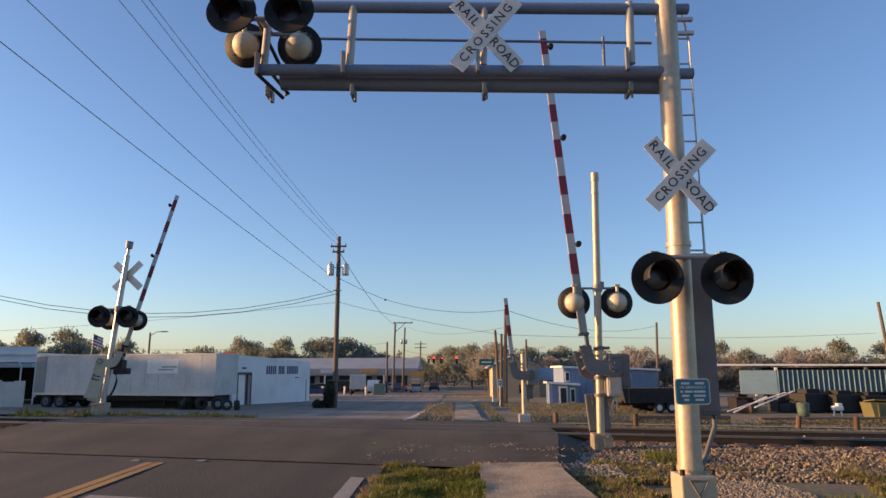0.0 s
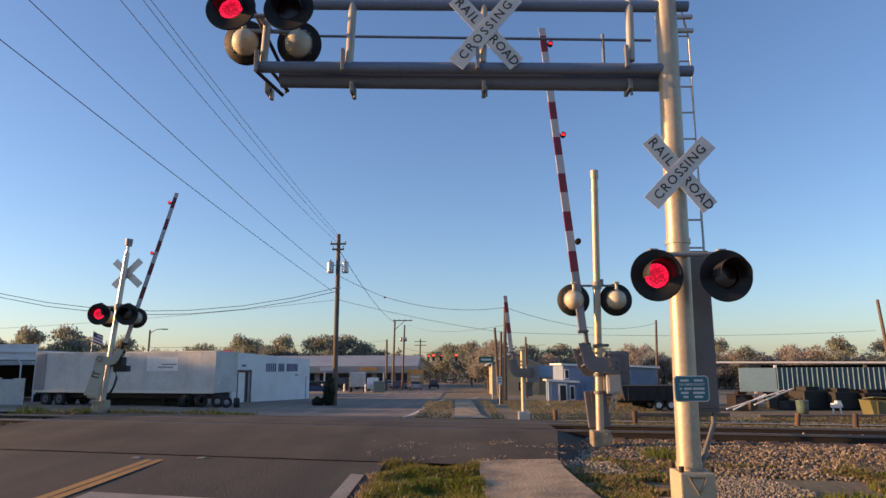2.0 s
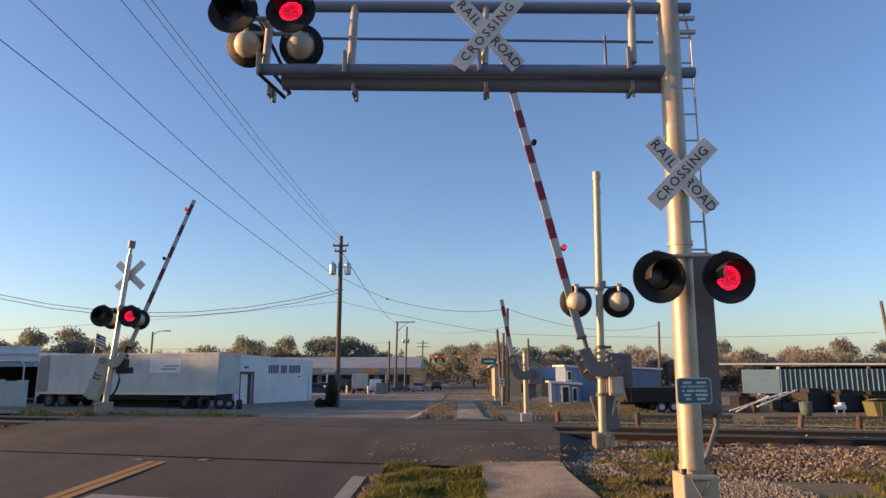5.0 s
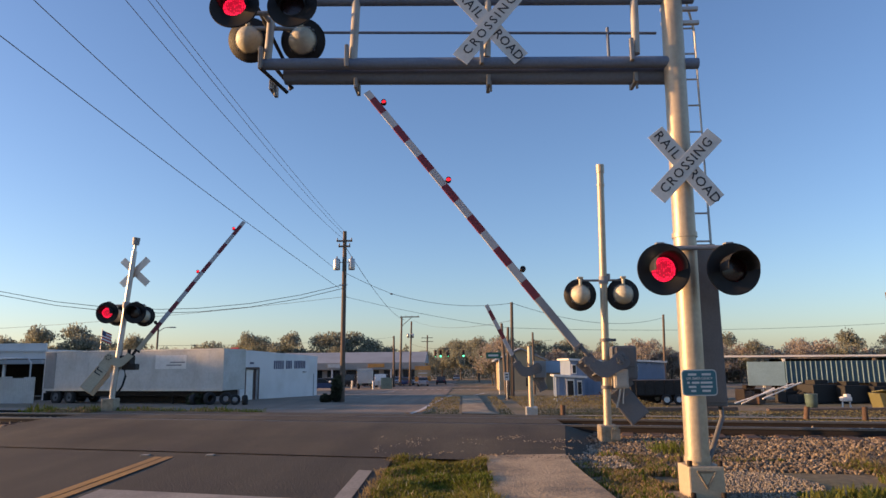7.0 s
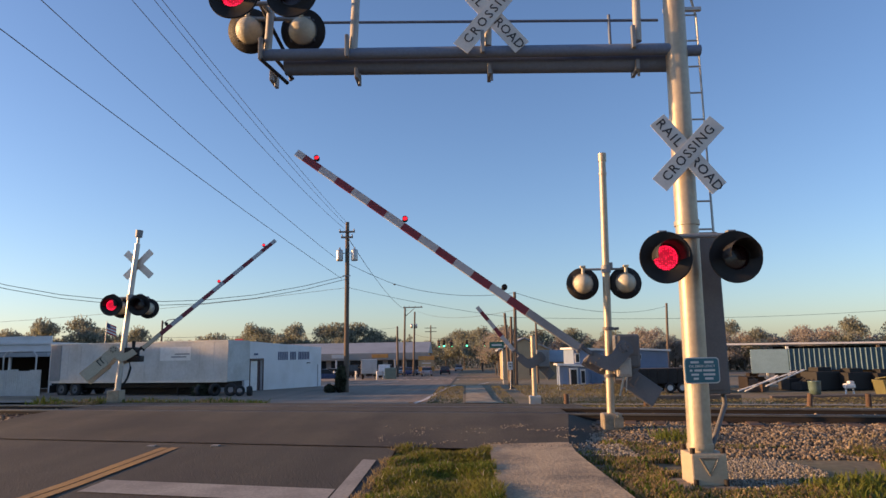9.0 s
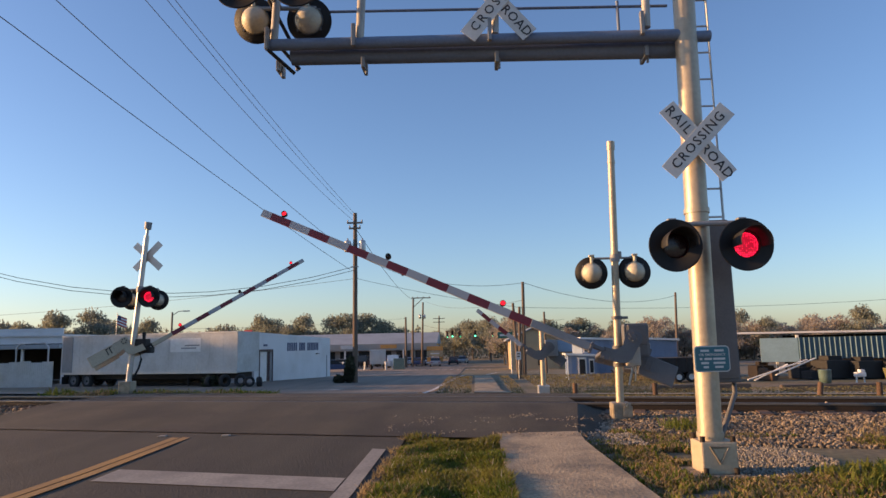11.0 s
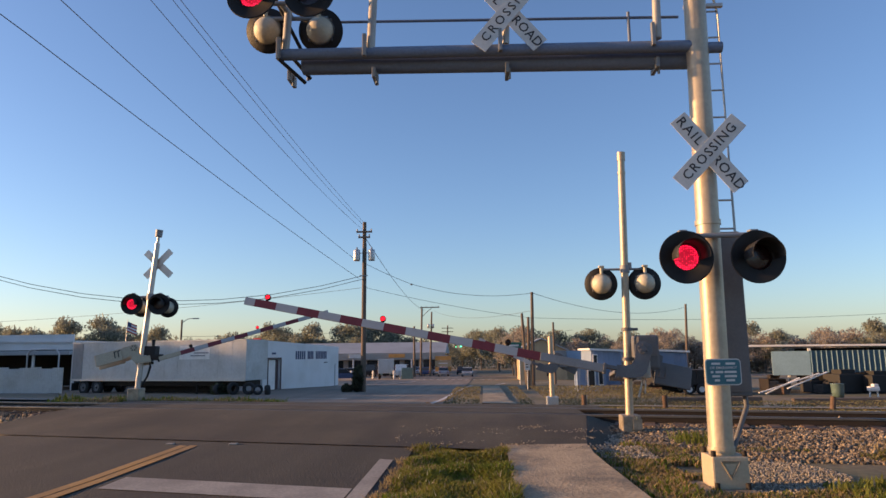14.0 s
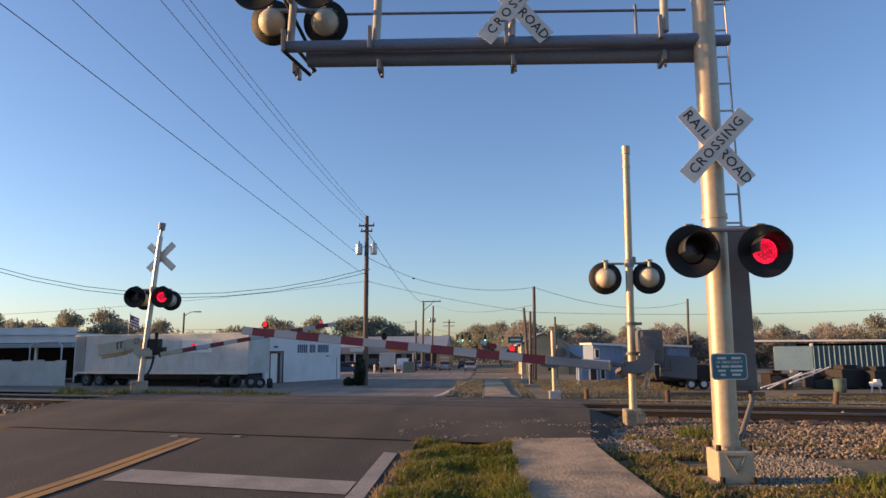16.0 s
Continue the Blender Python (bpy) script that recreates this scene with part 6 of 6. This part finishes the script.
for x, y, s, k in ((5.0, 102, 0.95, 2), (6.5, 112, 1.0, 1), (3.6, 150, 1.1, 0), (-0.5, 190, 1.2, 1), (-6, 195, 1.1, 0), (-10, 180, 0.9, 1), (4, 185, 1.2, 1), (-3, 210, 1.2, 0), (8, 170, 1.1, 0), (-14, 170, 0.8, 0), (-18, 165, 0.8, 1), (17.5, 82, 0.62, 2), (25.7, 100, 0.85, 2)):
    plant(k, x, y, s)


def thicket(name, label, x0, x1, y, h, leaf, count, seed):
    r = np.random.default_rng(seed)
    verts, faces = [], []
    for _ in range(count):
        x = x0 + (x1 - x0) * r.random()
        top = h * (0.7 + 0.5 * noise.noise((x * 0.25, y, 0)) + 0.25 * noise.noise((x * 0.7, y, 2)))
        p = np.array([x, y + 4 * r.random(), ground_at(x, y) + top * r.random() ** 0.7])
        q = np.array(Euler(r.random(3) * 6.28).to_matrix())
        s, k = 0.3 * (0.5 + r.random()), len(verts)
        for u, w in ((-1, 0), (0, -0.6), (1, 0), (0, 0.6)):
            verts.append(tuple(p + q @ np.array([u * s, w * s, 0])))
        faces.append((k, k + 1, k + 2, k + 3))
    return tagged(mesh_of(name, verts, faces, leaf), label, "undergrowth", kind="stuff")


thicket("undergrowth", "dark undergrowth below the trees behind the yard", -160, -14, 170, 10.5, M["leaf_olive"], 30000, 1)
thicket("undergrowth", "olive scrub behind the workshop and the trailer", -95, -28, 116, 6.4, M["leaf_olive"], 16000, 6)
thicket("undergrowth", "brown undergrowth in the wood beyond the sheds", 12, 115, 124, 7.5, M["leaf_brown"], 24000, 2)
thicket("undergrowth", "dark hedge closing the end of the road", -30, 30, 205, 6, M["leaf_green"], 7000, 3)
thicket("undergrowth", "bushes beside the road", 5.4, 15, 110, 3.6, M["leaf_olive"], 3500, 4)


# ---- movement ----
def flash_rows(m, switches, on_first=False):
    """Rows for a lens: at each switch it turns half round."""
    rows, a = [], 0 if on_first else 180
    rows.append((0, m @ pose(0, 0, 0, 0, a, 0)))
    for s in switches:
        for k in range(4):
            rows.append((s - 0.05 + k / 30, m @ pose(0, 0, 0, 0, a + 60 * k, 0)))
        a += 180
    rows.append((16.0, m @ pose(0, 0, 0, 0, a, 0)))
    return rows


FLASH = {
    "L": [0.15, 1.05, 1.65, 2.25, 2.85, 3.55, 4.05, 4.65, 5.25, 5.85, 6.45, 7.15, 7.65, 8.35, 8.85, 9.55, 10.15, 10.75, 11.35, 12.05, 12.55, 13.25, 13.75, 14.45, 14.95, 15.65],
    "R": [1.05, 1.65, 2.25, 2.85, 3.45, 4.05, 4.65, 5.25, 5.85, 6.45, 7.15, 7.65, 8.35, 8.95, 9.55, 10.15, 10.75, 11.35, 11.95, 12.55, 13.25, 13.75, 14.45, 14.95, 15.65],
    "T": [0.15],
}
FLASH["CL"] = [{0.15: 0.75, 3.55: 3.35}.get(v, v) for v in FLASH["L"]]
FLASH["CR"] = [{3.45: 3.65}.get(v, v) for v in FLASH["R"]]
FALL_A = [(0, 86.6), (4.2, 86.5), (4.6, 83.8), (5, 78.6), (5.5, 71.5), (6, 64.4), (6.5, 58), (7, 53.5), (7.5, 49.1), (8, 44.7), (8.5, 40.7), (9, 37), (9.5, 33.5), (10, 30.2), (10.5, 27.1), (11, 24.2), (11.5, 21.5), (12, 19.1), (12.5, 16.8), (13, 14.9), (13.5, 13.1), (14, 11.5), (14.5, 10), (15, 8.6), (15.5, 7.3), (16, 6.1)]
FALL_B = [(0, 79.1), (4.2, 79.1), (4.6, 77.6), (5, 74.2), (5.5, 69.2), (6, 64.4), (6.5, 60.2), (7, 57), (8, 50.3), (9, 43.7), (10, 37.6), (11.5, 29), (12.5, 23.3), (13.5, 18.7), (14.5, 14.5), (16, 10.3)]



def motions():
    for lens, m, which in LENSES:
        walk(lens, flash_rows(m, FLASH[which]))
    for lens, m, which in SIGNALS:
        walk(lens, flash_rows(m, [5.15], which == "red"))
    walk(arm_a, [(t, pose(*HUB_A, -9.19, 0, 1.5) @ pose(0, 0, 0, 0, e - 90, 0)) for t, e in FALL_A])
    walk(arm_b, [(t, pose(*HUB_B, -13.0, 0, 15.5) @ pose(0, 0, 0, 0, 90 - e, 0)) for t, e in FALL_B])
    walk(arm_c, [(t, pose(*HUB_C) @ pose(0, 0, 0, 0, (e - 79.1) * 0.95 - 5.1, 0)) for t, e in FALL_B])
    walk(moving, [(0, pose(-1.5, 190, -2.78, 0, 0, -90)), (10, pose(-2, 150, -2.33, 0, 0, -92)), (12.5, pose(-3.3, 114, -1.93, 0, 0, -110)), (13.5, pose(-3.0, 109, -1.88, 0, 0, -96)), (14.5, pose(-2.3, 105, -1.83, 0, 0, -88)), (16, pose(-2.3, 104, -1.82, 0, 0, -88))])
    walk(suv, [(t, pose(-17.2 + 17.4 * t, 102, -1.79, 0, 0, 0)) for t in (0, 1, 2, 4, 8, 16)])


motions()
